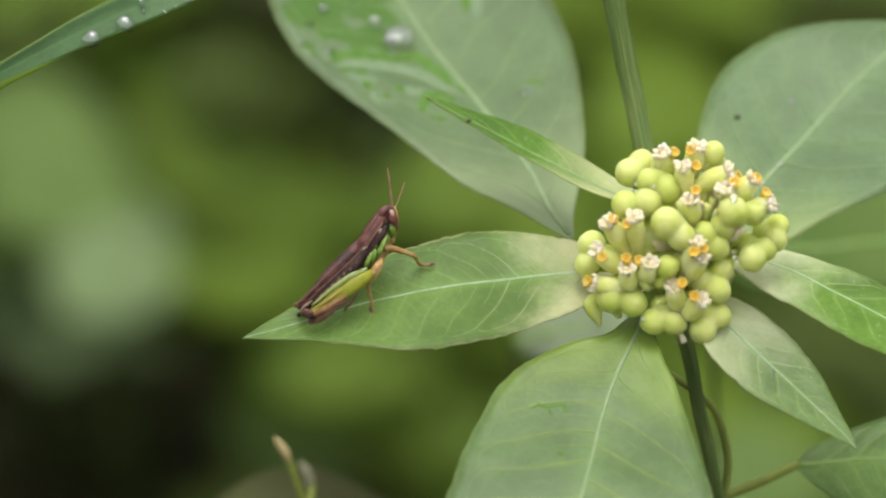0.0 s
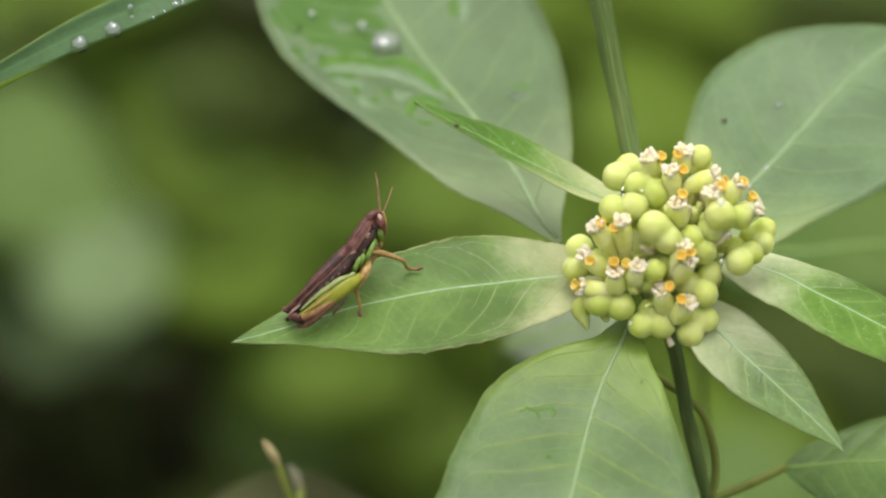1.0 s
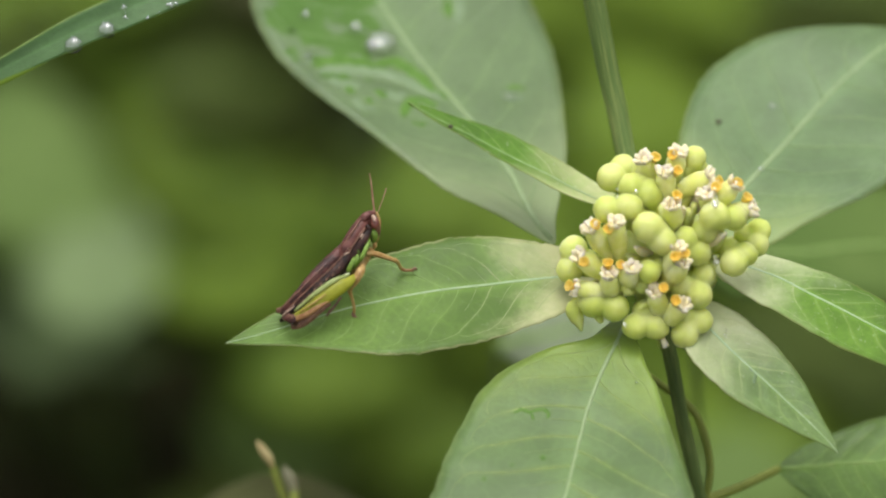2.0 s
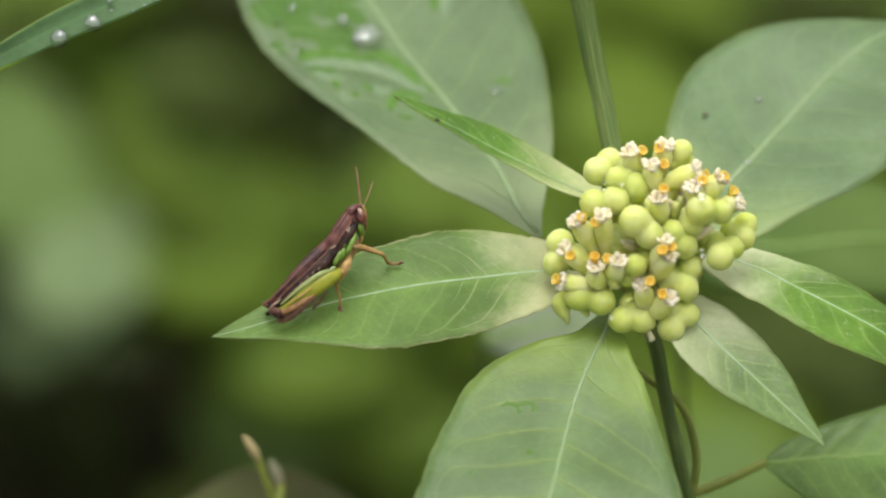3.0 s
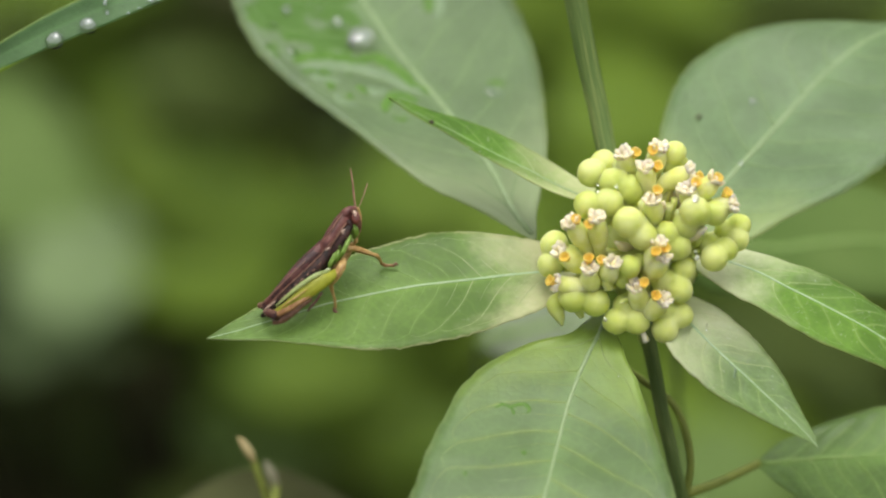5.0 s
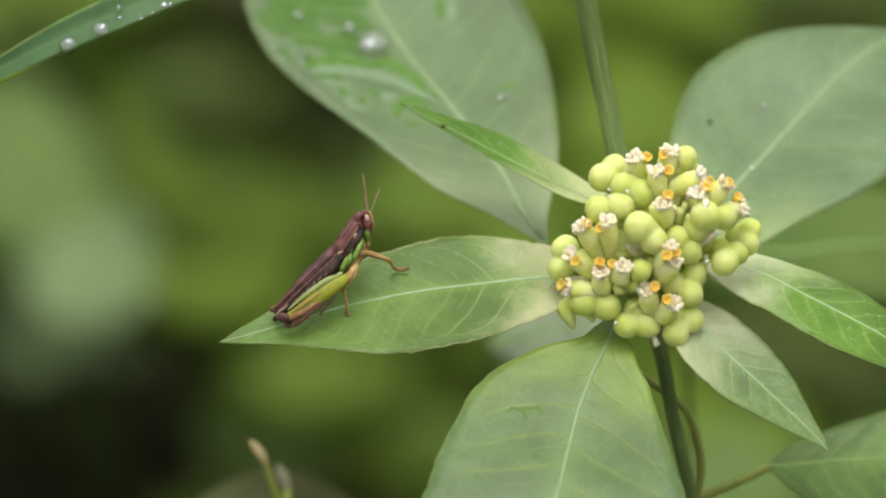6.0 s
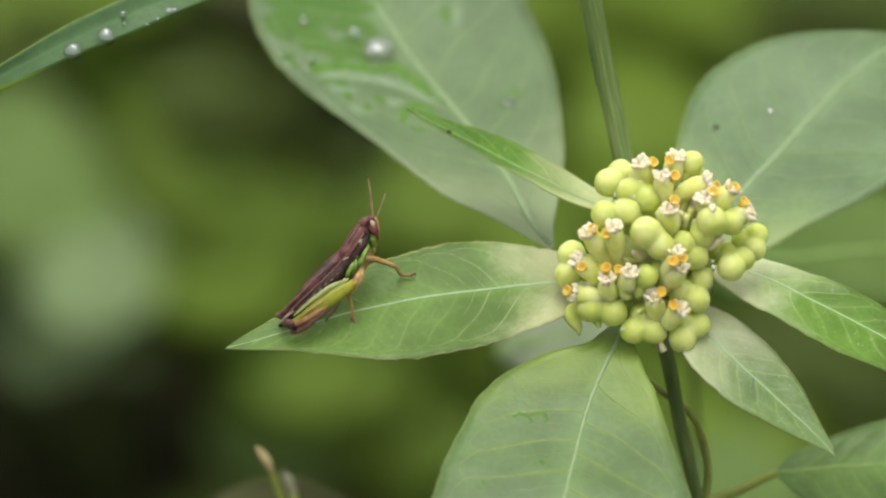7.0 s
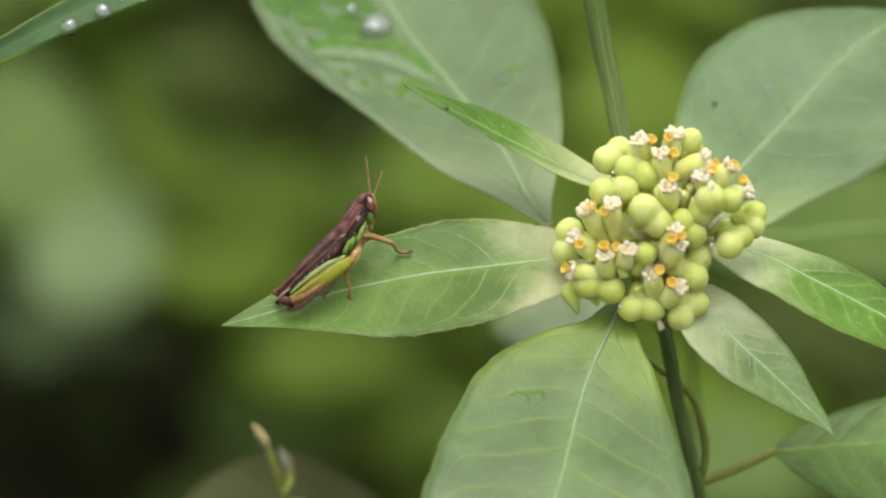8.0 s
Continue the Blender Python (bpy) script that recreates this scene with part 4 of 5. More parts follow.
    tube("pale_dash", [V(-8.12, -4.64, 3.10), V(-7.84, -4.60, 3.34), V(-7.56, -4.37, 3.32)], [0.04, 0.09, 0.04], HOP_BLUSH, saddle, rings=8, sides=6, lump=0.3, hint=face)
    tube("pale_dash", [V(-6.54, -3.62, 4.59), V(-6.31, -3.58, 4.83), V(-6.09, -3.35, 4.81)], [0.04, 0.09, 0.04], HOP_BLUSH, saddle, rings=8, sides=6, lump=0.3, hint=face)
    tube("pale_dash", [V(-6.37, -3.72, 4.45), V(-6.31, -3.67, 4.69), V(-6.26, -3.44, 4.67)], [0.04, 0.09, 0.04], HOP_BLUSH, saddle, rings=8, sides=6, lump=0.3, hint=face)
    tube("side_band", [V(-7.69, -4.40, 1.88), V(-6.95, -3.79, 3.12), V(-6.21, -3.10, 3.95), V(-5.60, -2.14, 4.46)], [0.40, 0.52, 0.49, 0.29], HOP_DARK, hop, "black band on the flank", rings=14, flat=0.6, hint=face)
    tube("side_plate", [V(-7.80, -5.21, 1.07), V(-7.56, -5.20, 1.96), V(-7.28, -4.84, 2.47), V(-7.06, -4.19, 2.71)], [0.09, 0.23, 0.21, 0.07], HOP_GREEN, hop, "bright green flank plate", rings=14, flat=0.35, lump=0.3, hint=face)
    tube("side_plate", [V(-7.18, -4.86, 1.58), V(-6.94, -4.91, 2.38), V(-6.83, -4.51, 2.79), V(-6.83, -3.92, 2.93)], [0.07, 0.20, 0.20, 0.07], HOP_GREEN, hop, rings=14, flat=0.35, lump=0.3, hint=face)
    tube("side_plate", [V(-6.78, -4.47, 1.80), V(-6.38, -4.46, 2.69), V(-5.98, -3.90, 3.33), V(-5.54, -2.86, 3.78)], [0.09, 0.21, 0.24, 0.13], HOP_GREEN, hop, rings=16, flat=0.5, lump=0.2, hint=face)
    tube("side_plate", [V(-6.55, -4.08, 2.70), V(-6.77, -3.95, 3.23), V(-6.55, -3.57, 3.45)], [0.11, 0.23, 0.11], HOP_MOSS, hop, "dull green flank plate", rings=10, flat=0.5, lump=0.3, hint=face)
    tube("pale_patch", [V(-8.30, -5.55, 1.10), V(-7.90, -5.67, 1.46), V(-7.57, -5.36, 1.38)], [0.07, 0.15, 0.07], HOP_CREAM, hop, "cream patch over the hind leg", rings=8, flat=0.5, lump=0.3, hint=face)
    tube("thorax", [V(-7.38, -4.07, -0.09), V(-6.70, -3.46, 0.80), V(-5.90, -2.62, 1.67), V(-5.34, -1.90, 2.01)], [0.34, 0.52, 0.52, 0.29], HOP_TAN, hop, "tan underside", rings=14, flat=0.9, hint=face)
    head = tube("head", [V(-6.12, -0.76, 4.68), V(-5.56, -0.69, 4.78), V(-5.16, -0.79, 4.30), V(-5.05, -1.07, 3.38), V(-5.23, -1.31, 2.50)], [0.57, 0.63, 0.60, 0.52, 0.29], HOP_SADDLE, hop, "brown head with green cheeks", rings=18, sides=18, flat=0.9, hint=face)
    tube("crown", [V(-6.46, -1.28, 4.63), V(-6.00, -1.06, 5.30), V(-5.49, -0.70, 5.47), V(-4.98, -0.34, 5.30)], [0.49, 0.52, 0.37, 0.17], HOP_SADDLE, head, "brown crown of the head", rings=14, sides=14, flat=0.9, hint=face)
    tube("cheek", [V(-5.37, -1.78, 4.28), V(-5.15, -2.01, 3.96), V(-5.10, -2.05, 3.37), V(-5.27, -2.07, 2.82)], [0.17, 0.37, 0.34, 0.14], HOP_GREEN, head, "green cheek", rings=12, flat=0.7, hint=face)
    tube("cheek_band", [V(-5.88, -1.84, 4.88), V(-5.59, -2.16, 4.61), V(-5.49, -2.14, 4.11)], [0.17, 0.23, 0.11], HOP_DARK, head, "dark band behind the eye", rings=8, flat=0.6, hint=face)
    tube("brow", [V(-4.93, -0.36, 5.45), V(-4.67, -0.55, 4.82), V(-4.59, -0.85, 4.06), V(-4.65, -1.09, 3.18), V(-4.88, -1.35, 2.46)], [0.13, 0.13, 0.13, 0.11, 0.08], HOP_TAN, head, "tan face ridge", rings=14, hint=face)
    for p, r in ((V(-5.06, -1.68, 5.04), 1.0), (V(-4.77, -0.25, 4.20), 0.8)):
        v, f = ball_data(p, (Vector((0.985, 0.100, 0.140)) * 0.42 * r * MM, Vector((-0.170, 0.565, 0.807)) * 0.72 * r * MM, Vector((0.000, -0.819, 0.574)) * 0.40 * r * MM), 18, 12)
        piece("eye", v, f, EYE_SKIN, head, "reddish brown oval eye")
    tube("eye_patch", [V(-5.31, -1.42, 5.76), V(-5.13, -1.80, 5.74), V(-5.08, -2.08, 5.52)], [0.13, 0.21, 0.11], HOP_BLUSH, head, "pale patch over the eye", rings=8, flat=0.4, hint=face)
    tube("mouthpart", [V(-5.16, -1.84, 2.80), V(-5.05, -2.07, 2.47), V(-5.28, -2.07, 2.12)], [0.23, 0.20, 0.11], HOP_TAN, head, rings=8, hint=face)
    tube("mouthpart", [V(-5.50, -2.16, 3.03), V(-5.38, -2.46, 2.61)], [0.11, 0.08], HOP_PALE, head, rings=5, hint=face)
    tube("antenna", [V(-5.10, -0.51, 5.41), V(-5.27, 0.48, 6.46), V(-5.41, 1.43, 7.47), V(-5.62, 2.48, 8.28)], [0.13, 0.10, 0.08, 0.06], HOP_FEELER, head, "thin segmented feeler", rings=48, sides=6, lump=0.35)
    tube("antenna", [V(-4.82, -0.01, 5.07), V(-4.49, 1.30, 5.22), V(-4.22, 2.56, 5.27), V(-3.94, 3.91, 5.46)], [0.05, 0.05, 0.05, 0.06], HOP_FEELER, head, "thin segmented feeler", rings=36, sides=6, lump=0.35)
    thigh = tube("hind_thigh", [V(-7.00, -5.58, 1.26), V(-7.55, -6.27, 1.13), V(-8.50, -6.99, 0.95), V(-9.79, -7.74, 0.37), V(-11.37, -8.46, -0.50), V(-13.24, -8.88, -1.66)], [0.29, 0.75, 0.80, 0.66, 0.46, 0.34], HOP_YELLOW, hop, "yellow-green hind thigh", rings=32, sides=18, flat=0.6, lump=0.03, hint=face)
    tube("thigh_ridge", [V(-7.66, -6.11, 1.70), V(-8.89, -6.90, 1.78), V(-10.34, -7.72, 1.26), V(-11.81, -8.39, 0.29), V(-13.06, -8.75, -0.78)], [0.13, 0.23, 0.22, 0.16, 0.09], HOP_PALE, thigh, "pale upper ridge of the thigh", rings=26, flat=0.3, lump=0.1, hint=face)
    tube("thigh_keel", [V(-8.89, -7.78, 0.33), V(-10.34, -8.61, -0.18), V(-11.86, -9.20, -0.87), V(-13.23, -9.30, -1.56)], [0.09, 0.23, 0.29, 0.26], HOP_RUST, thigh, "brown lower end of the thigh", rings=20, flat=0.5, lump=0.1, hint=face)
    tube("thigh_keel", [V(-9.89, -8.13, 0.86), V(-11.24, -8.71, 0.10), V(-12.48, -9.06, -0.69)], [0.05, 0.09, 0.06], HOP_TAN, thigh, rings=14, sides=8, lump=0.2, hint=face)
    knee = tube("knee", [V(-14.10, -8.59, -1.80), V(-13.63, -9.00, -1.50), V(-13.18, -9.18, -1.58), V(-12.85, -9.09, -2.13)], [0.23, 0.46, 0.49, 0.29], HOP_BROWN, thigh, "dark brown knee", rings=14, sides=14, flat=0.9, lump=0.1, hint=face)
    tube("knee_lobe", [V(-13.84, -9.08, -1.09), V(-13.44, -9.35, -1.03), V(-13.11, -9.33, -1.26)], [0.09, 0.17, 0.09], HOP_ROSE, knee, rings=8, flat=0.6, lump=0.2, hint=face)
    tube("knee_lobe", [V(-13.62, -9.44, -1.60), V(-13.27, -9.63, -1.60), V(-12.95, -9.43, -1.75)], [0.07, 0.14, 0.07], HOP_DARK, knee, rings=8, flat=0.6, lump=0.2, hint=face)
    shin = tube("hind_shin", [V(-13.43, -8.94, -2.45), V(-12.52, -8.85, -2.31), V(-11.52, -8.26, -1.97), V(-10.52, -7.33, -1.67), V(-9.51, -6.53, -1.55)], [0.37, 0.46, 0.40, 0.29, 0.14], HOP_ROSE, hop, "rosy brown hind shin", rings=22, sides=12, flat=0.8, lump=0.1, hint=face)
    tube("spine", [V(-11.97, -8.52, -2.34), V(-11.80, -8.60, -2.63)], [0.05, 0.02], HOP_DARK, shin, rings=3, sides=5)
    tube("spine", [V(-11.52, -8.14, -2.15), V(-11.36, -8.23, -2.44)], [0.05, 0.02], HOP_DARK, shin, rings=3, sides=5)
    tube("spine", [V(-11.08, -7.77, -1.96), V(-10.91, -7.86, -2.25)], [0.05, 0.02], HOP_DARK, shin, rings=3, sides=5)
    tube("spine", [V(-10.63, -7.40, -1.77), V(-10.46, -7.48, -2.06)], [0.05, 0.02], HOP_DARK, shin, rings=3, sides=5)
    tube("spine", [V(-10.18, -7.03, -1.58), V(-10.02, -7.11, -1.87)], [0.05, 0.02], HOP_DARK, shin, rings=3, sides=5)
    far = tube("far_thigh", [V(-14.87, -6.52, -2.33), V(-14.18, -6.62, -2.11), V(-12.81, -6.11, -1.36), V(-11.02, -4.71, -0.54)], [0.29, 0.37, 0.34, 0.34], HOP_ROSE, hop, "rosy far hind thigh", rings=14, lump=0.1, hint=face)
    tube("far_knee", [V(-14.55, -7.30, -2.04), V(-14.20, -7.54, -1.86), V(-13.80, -7.33, -1.73)], [0.14, 0.23, 0.11], HOP_DARK, far, rings=8, flat=0.6, hint=face)
    tube("tail_tip", [V(-14.51, -7.43, -2.93), V(-14.15, -7.66, -2.55), V(-13.48, -7.24, -2.29)], [0.20, 0.29, 0.26], HOP_DARK, hop, "black tip of the tail", rings=8, lump=0.1)
    middle = tube("middle_thigh", [V(-6.22, -4.21, 1.82), V(-6.54, -5.39, 1.54), V(-7.05, -5.98, 0.85), V(-7.63, -6.14, -0.08)], [0.29, 0.46, 0.40, 0.23], HOP_TAN, hop, "tan middle thigh", rings=16, flat=0.6, hint=face)
    tube("thigh_streak", [V(-6.36, -5.63, 2.06), V(-6.82, -6.26, 1.33), V(-7.33, -6.38, 0.44)], [0.05, 0.08, 0.05], HOP_RUST, middle, rings=10, sides=6, lump=0.3, hint=face)
    tube("middle_shin", [V(-7.63, -5.99, -0.05), V(-7.41, -6.20, -0.87), V(-7.19, -6.29, -1.86), V(-7.15, -6.31, -2.76)], [0.23, 0.18, 0.15, 0.14], HOP_TAN, middle, rings=18, lump=0.2)
    tube("middle_foot", [V(-7.21, -6.08, -2.79), V(-7.21, -6.39, -3.06), V(-6.98, -6.49, -3.19), V(-6.81, -6.38, -3.21)], [0.15, 0.21, 0.17, 0.09], HOP_ROSE, middle, rings=10, lump=0.3)
    front = tube("front_thigh", [V(-5.94, -3.17, 2.27), V(-5.32, -3.06, 2.26), V(-4.30, -2.66, 1.64), V(-2.95, -2.12, 0.69)], [0.26, 0.30, 0.26, 0.20], HOP_TAN, hop, "tan front thigh", rings=18, flat=0.8, lump=0.12, hint=face)
    tube("thigh_streak", [V(-5.20, -3.59, 2.56), V(-4.30, -3.14, 1.83), V(-3.40, -2.57, 1.08)], [0.05, 0.07, 0.05], HOP_RUST, front, rings=10, sides=6, lump=0.3, hint=face)
    tube("front_shin", [V(-3.06, -2.16, 0.80), V(-2.72, -1.63, -0.00), V(-2.50, -1.11, -1.00)], [0.23, 0.17, 0.15], HOP_TAN, front, rings=12, lump=0.2)
    foot = tube("front_foot", [V(-2.56, -1.08, -0.95), V(-2.10, -0.97, -1.31), V(-1.58, -0.97, -1.31), V(-1.18, -0.89, -1.36)], [0.15, 0.18, 0.14, 0.15], HOP_RUST, front, rings=18, lump=0.4)
    tube("claw", [V(-1.29, -0.97, -1.31), V(-1.06, -0.96, -1.11), V(-0.83, -0.81, -1.42)], [0.13, 0.16, 0.05], HOP_ROSE, foot, rings=8, lump=0.3)
    tube("far_leg", [V(-8.54, -4.52, -2.15), V(-9.21, -5.48, -2.66), V(-9.72, -6.04, -2.95), V(-9.95, -6.24, -3.24)], [0.13, 0.13, 0.16, 0.11], HOP_ROSE, hop, rings=10, lump=0.3)
    return hop


build_grasshopper()


# ---- grass blade and seed heads ----
def build_grass():
    root = V(-125, 120, -TOP)
    tuft = holder("grass_tuft", root, "long green grass blade with raindrops along its edge", "grass")
    leaf("blade", [root, V(-110, 60, -250), V(-56.65, 13.90, 5.92), V(-45.69, 14.48, 12.00), V(-42.19, 15.48, 13.50), V(-39.28, 16.41, 14.71), V(-36.38, 17.36, 15.77), V(-32.92, 18.54, 16.83), V(-28.87, 19.94, 18.03), V(-24.84, 21.71, 18.89), V(-19.62, 23.70, 19.90), V(-8.58, 30.82, 19.64)], Vector((0.100, -0.562, 0.821)), [2.60, 2.60, 2.60, 2.60, 2.60, 2.60, 2.60, 2.60, 2.60, 2.60, 2.60, 2.60, 2.60, 2.60, 2.60, 2.60, 2.60, 2.60, 2.60, 2.60, 2.60, 2.60, 2.60, 2.60, 2.60, 2.60, 2.60, 2.60, 2.60, 2.60, 2.60, 2.60, 2.60, 2.60, 2.60, 2.60, 2.60, 2.60, 2.60, 2.60, 2.60, 2.60, 2.60, 2.60, 0.81, 1.56, 1.80, 1.25, 0.00], [2.60, 2.60, 2.60, 2.60, 2.60, 2.60, 2.60, 2.60, 2.60, 2.60, 2.60, 2.60, 2.60, 2.60, 2.60, 2.60, 2.60, 2.60, 2.60, 2.60, 2.60, 2.60, 2.60, 2.60, 2.60, 2.60, 2.60, 2.60, 2.60, 2.60, 2.60, 2.60, 2.60, 2.60, 2.60, 2.60, 2.60, 2.60, 2.60, 2.60, 2.60, 2.60, 2.60, 2.60, 1.20, 1.76, 1.95, 1.39, 0.00], GRASS, tuft,
         fold=0.10, wave=0.1, teeth=0.05, veins=0, rib=0, nu=160, nv=6, thick=0.18, label="long narrow green blade", seed=9)
    tube("folded_edge", [V(-50.89, 13.07, 10.41), V(-45.65, 14.79, 12.97), V(-42.15, 15.96, 14.71), V(-39.25, 17.02, 16.11), V(-36.35, 18.10, 17.36), V(-32.60, 19.42, 18.61), V(-24.81, 22.49, 20.87)], [0.10, 0.11, 0.10, 0.09, 0.07], GRASS_RIM, tuft, "pale rolled upper edge of the blade", rings=30, sides=8, hint=Vector((0.000, -0.596, 0.803)), flat=0.6)
    tube("folded_edge", [V(-49.09, 12.15, 9.82), V(-44.43, 13.44, 11.76), V(-41.53, 14.27, 12.82), V(-38.93, 15.11, 13.73)], [0.42, 0.36, 0.24, 0.06], BG_YELLOW, tuft, "bright folded lower edge of the blade", rings=24, sides=8, hint=Vector((0.000, -0.596, 0.803)), flat=0.4)


build_grass()


def build_sprig():
    foot = V(-10, 190, -TOP)
    sprig = holder("seed_sprig", foot, "thin weed sprig with a brown closed bud", "weed")
    tube("stem", [foot, V(-12.42, 23.63, -70.86), V(-15.33, 5.67, -37.24), V(-16.72, 6.48, -32.59)], [0.7, 0.5, 0.42, 0.35], VINE, sprig, rings=30)
    tube("bud", [V(-16.66, 6.37, -32.75), V(-17.15, 6.93, -31.94), V(-17.82, 7.53, -31.08), V(-18.44, 7.99, -30.43)], [0.29, 0.57, 0.52, 0.11], BUD, sprig, "closed brown bud", rings=14, lump=0.15)
    tube("bud", [V(-14.59, 11.31, -40.38), V(-14.84, 11.93, -39.50), V(-15.34, 12.54, -38.63), V(-15.84, 13.05, -37.91)], [0.35, 0.58, 0.5, 0.15], WITHERED, sprig, "pale withered bud", rings=12, lump=0.15)
    tube("stem", [V(-15.22, 5.47, -38.27), V(-14.63, 9.11, -40.04), V(-14.59, 11.38, -40.28)], [0.3, 0.3, 0.4], VINE, sprig, rings=8)


build_sprig()

# ---- raindrops ----
def place_on(blade, s, t, lift=0.0):
    """A place on a leaf, the leaf's normal there, and the leaf's length and half-width in mm."""
    at, mid, left, right = BLADES[blade]
    p, nor = at(s, t, lift)
    long = sum((b - a).length for a, b in zip(mid, mid[1:])) / MM
    return p, nor, long, max(0.3, eased(left if t > 0 else right, s))


def drop(place, up, r, flat=0.6, skin=None, stretch=1.0):
    """A drop that sits on its place: a dome with a narrow, rounded foot."""
    a = Vector((1, 0, 0)) - up * up.x
    a.normalize()
    b = up.cross(a)
    verts, faces, n = [], [], 28
    rings = [(0.0, -0.10), (0.86, -0.10), (0.97, 0.06), (1.0, 0.24), (0.97, 0.44), (0.88, 0.64), (0.72, 0.82), (0.50, 0.94), (0.26, 0.99), (0.0, 1.0)]
    for w, h in rings:
        for k in range(n):
            c = 2 * math.pi * k / n
            wob = 1 + 0.06 * math.sin(2 * c + r * 40) + 0.03 * math.sin(3 * c + r * 90)
            verts.append(place + (a * math.cos(c) * stretch + b * math.sin(c)) * (w * r * wob * MM) + up * (h * 2 * flat * r * MM))
    for j in range(len(rings) - 1):
        for k in range(n):
            p, q = j * n + k, j * n + (k + 1) % n
            faces.append((p, q, q + n, p + n))
    tagged(piece("raindrop", verts, faces, skin or WATER), "clear round raindrop on a leaf", "raindrop", "raindrops on the leaves")


def drop_on(blade, s, t, r, flat=0.6, skin=None, stretch=1.0):
    p, nor, _, _ = place_on(blade, s, t)
    drop(p, nor, r, flat, skin, stretch)


def build_drops():
    # the large rain-wet leaf
    drop_on(3, 0.5495, 0.205, 1.55, 0.42, WATER_GLINT, 1.15)
    # this bead stands in for the highlight in the large drop above
    drop_on(3, 0.5470, 0.293, 0.62, 0.8, WATER_BRIGHT, 1)
    drop_on(3, 0.5923, 0.312, 0.74, 0.75, WATER_BRIGHT, 1)
    drop_on(3, 0.6477, 0.616, 0.52, 0.75, WATER_BRIGHT, 1)
    drop_on(3, 0.6249, 0.762, 0.45, 0.3, WATER, 1)
    drop_on(3, 0.5582, 0.767, 0.55, 0.25, WATER, 1.2)
    drop_on(3, 0.5825, 0.908, 0.3, 0.3, WATER, 1)
    drop_on(3, 0.3515, -0.481, 0.8, 0.2, WATER, 1.3)
    # the grass blade
    drop_on(9, 0.9396, -0.769, 0.95, 0.5, WATER_GLINT, 1.0)
    drop_on(9, 0.9467, -0.674, 0.88, 0.46, WATER_GLINT, 1.1)
    drop_on(9, 0.9515, 0.111, 0.46, 0.6, WATER_GLINT, 0.8)
    drop_on(9, 0.9510, -0.421, 0.26, 0.5, WATER_GLINT, 1)
    drop_on(9, 0.9600, -0.772, 0.4, 0.5, WATER_GLINT, 1.2)
    drop_on(9, 0.9612, -0.855, 0.28, 0.5, WATER_GLINT, 1.0)
    drop_on(9, 0.9572, -0.898, 0.16, 0.5, WATER_GLINT, 1.0)
    drop_on(9, 0.9548, -0.915, 0.14, 0.5, WATER_GLINT, 1)
    # the leaves in front
    drop_on(7, 0.2630, 0.248, 0.17, 0.5)
    drop_on(7, 0.2535, 0.351, 0.12, 0.5)
    drop_on(7, 0.2783, 0.135, 0.13, 0.5)
    drop_on(7, 0.5069, -0.101, 0.16, 0.5)
    drop_on(7, 0.5219, -0.257, 0.13, 0.5)
    drop_on(4, 0.3055, -0.003, 0.34, 0.5, WATER_BRIGHT)
    drop_on(4, 0.4799, 0.311, 0.36, 0.5, WATER_BRIGHT)
    drop_on(6, 0.4609, -0.529, 0.16, 0.5)
    drop_on(6, 0.4326, -0.447, 0.11, 0.5)
    drop_on(6, 0.4620, -0.392, 0.1, 0.5)
    drop_on(6, 0.3708, -0.056, 0.15, 0.5)
    drop_on(2, 0.1818, 0.626, 0.2, 0.5)
    drop_on(1, 0.6595, 0.735, 0.1, 0.5)
    # the flower head
    drop(V(28.83, -3.75, 8.70), Vector((0.000, -0.560, 0.828)), 0.42, 0.7, WATER_BRIGHT)
    drop(V(29.37, -4.22, 6.29), Vector((0.000, -0.560, 0.828)), 0.32, 0.7, WATER_BRIGHT)
    drop(V(27.48, -3.26, 6.94), Vector((0.000, -0.560, 0.828)), 0.26, 0.7, WATER_BRIGHT)
    drop(V(19.28, -1.57, 7.98), Vector((0.000, -0.560, 0.828)), 0.24, 0.7, WATER_BRIGHT)
    drop(V(19.25, -0.62, 8.30), Vector((0.000, -0.560, 0.828)), 0.18, 0.7, WATER_BRIGHT)
    drop(V(21.06, -1.68, 8.74), Vector((0.000, -0.560, 0.828)), 0.2, 0.7, WATER_BRIGHT)
    drop(V(20.01, -8.06, -3.05), Vector((0.000, -0.560, 0.828)), 0.24, 0.7, WATER_BRIGHT)
    drop(V(29.21, -4.60, 2.08), Vector((0.000, -0.560, 0.828)), 0.3, 0.7, WATER_BRIGHT)
    drop(V(29.12, -4.03, 2.37), Vector((0.000, -0.560, 0.828)), 0.22, 0.7, WATER_BRIGHT)
    drop(V(24.65, -5.09, 4.43), Vector((0.000, -0.560, 0.828)), 0.14, 0.7, WATER_BRIGHT)


build_drops()


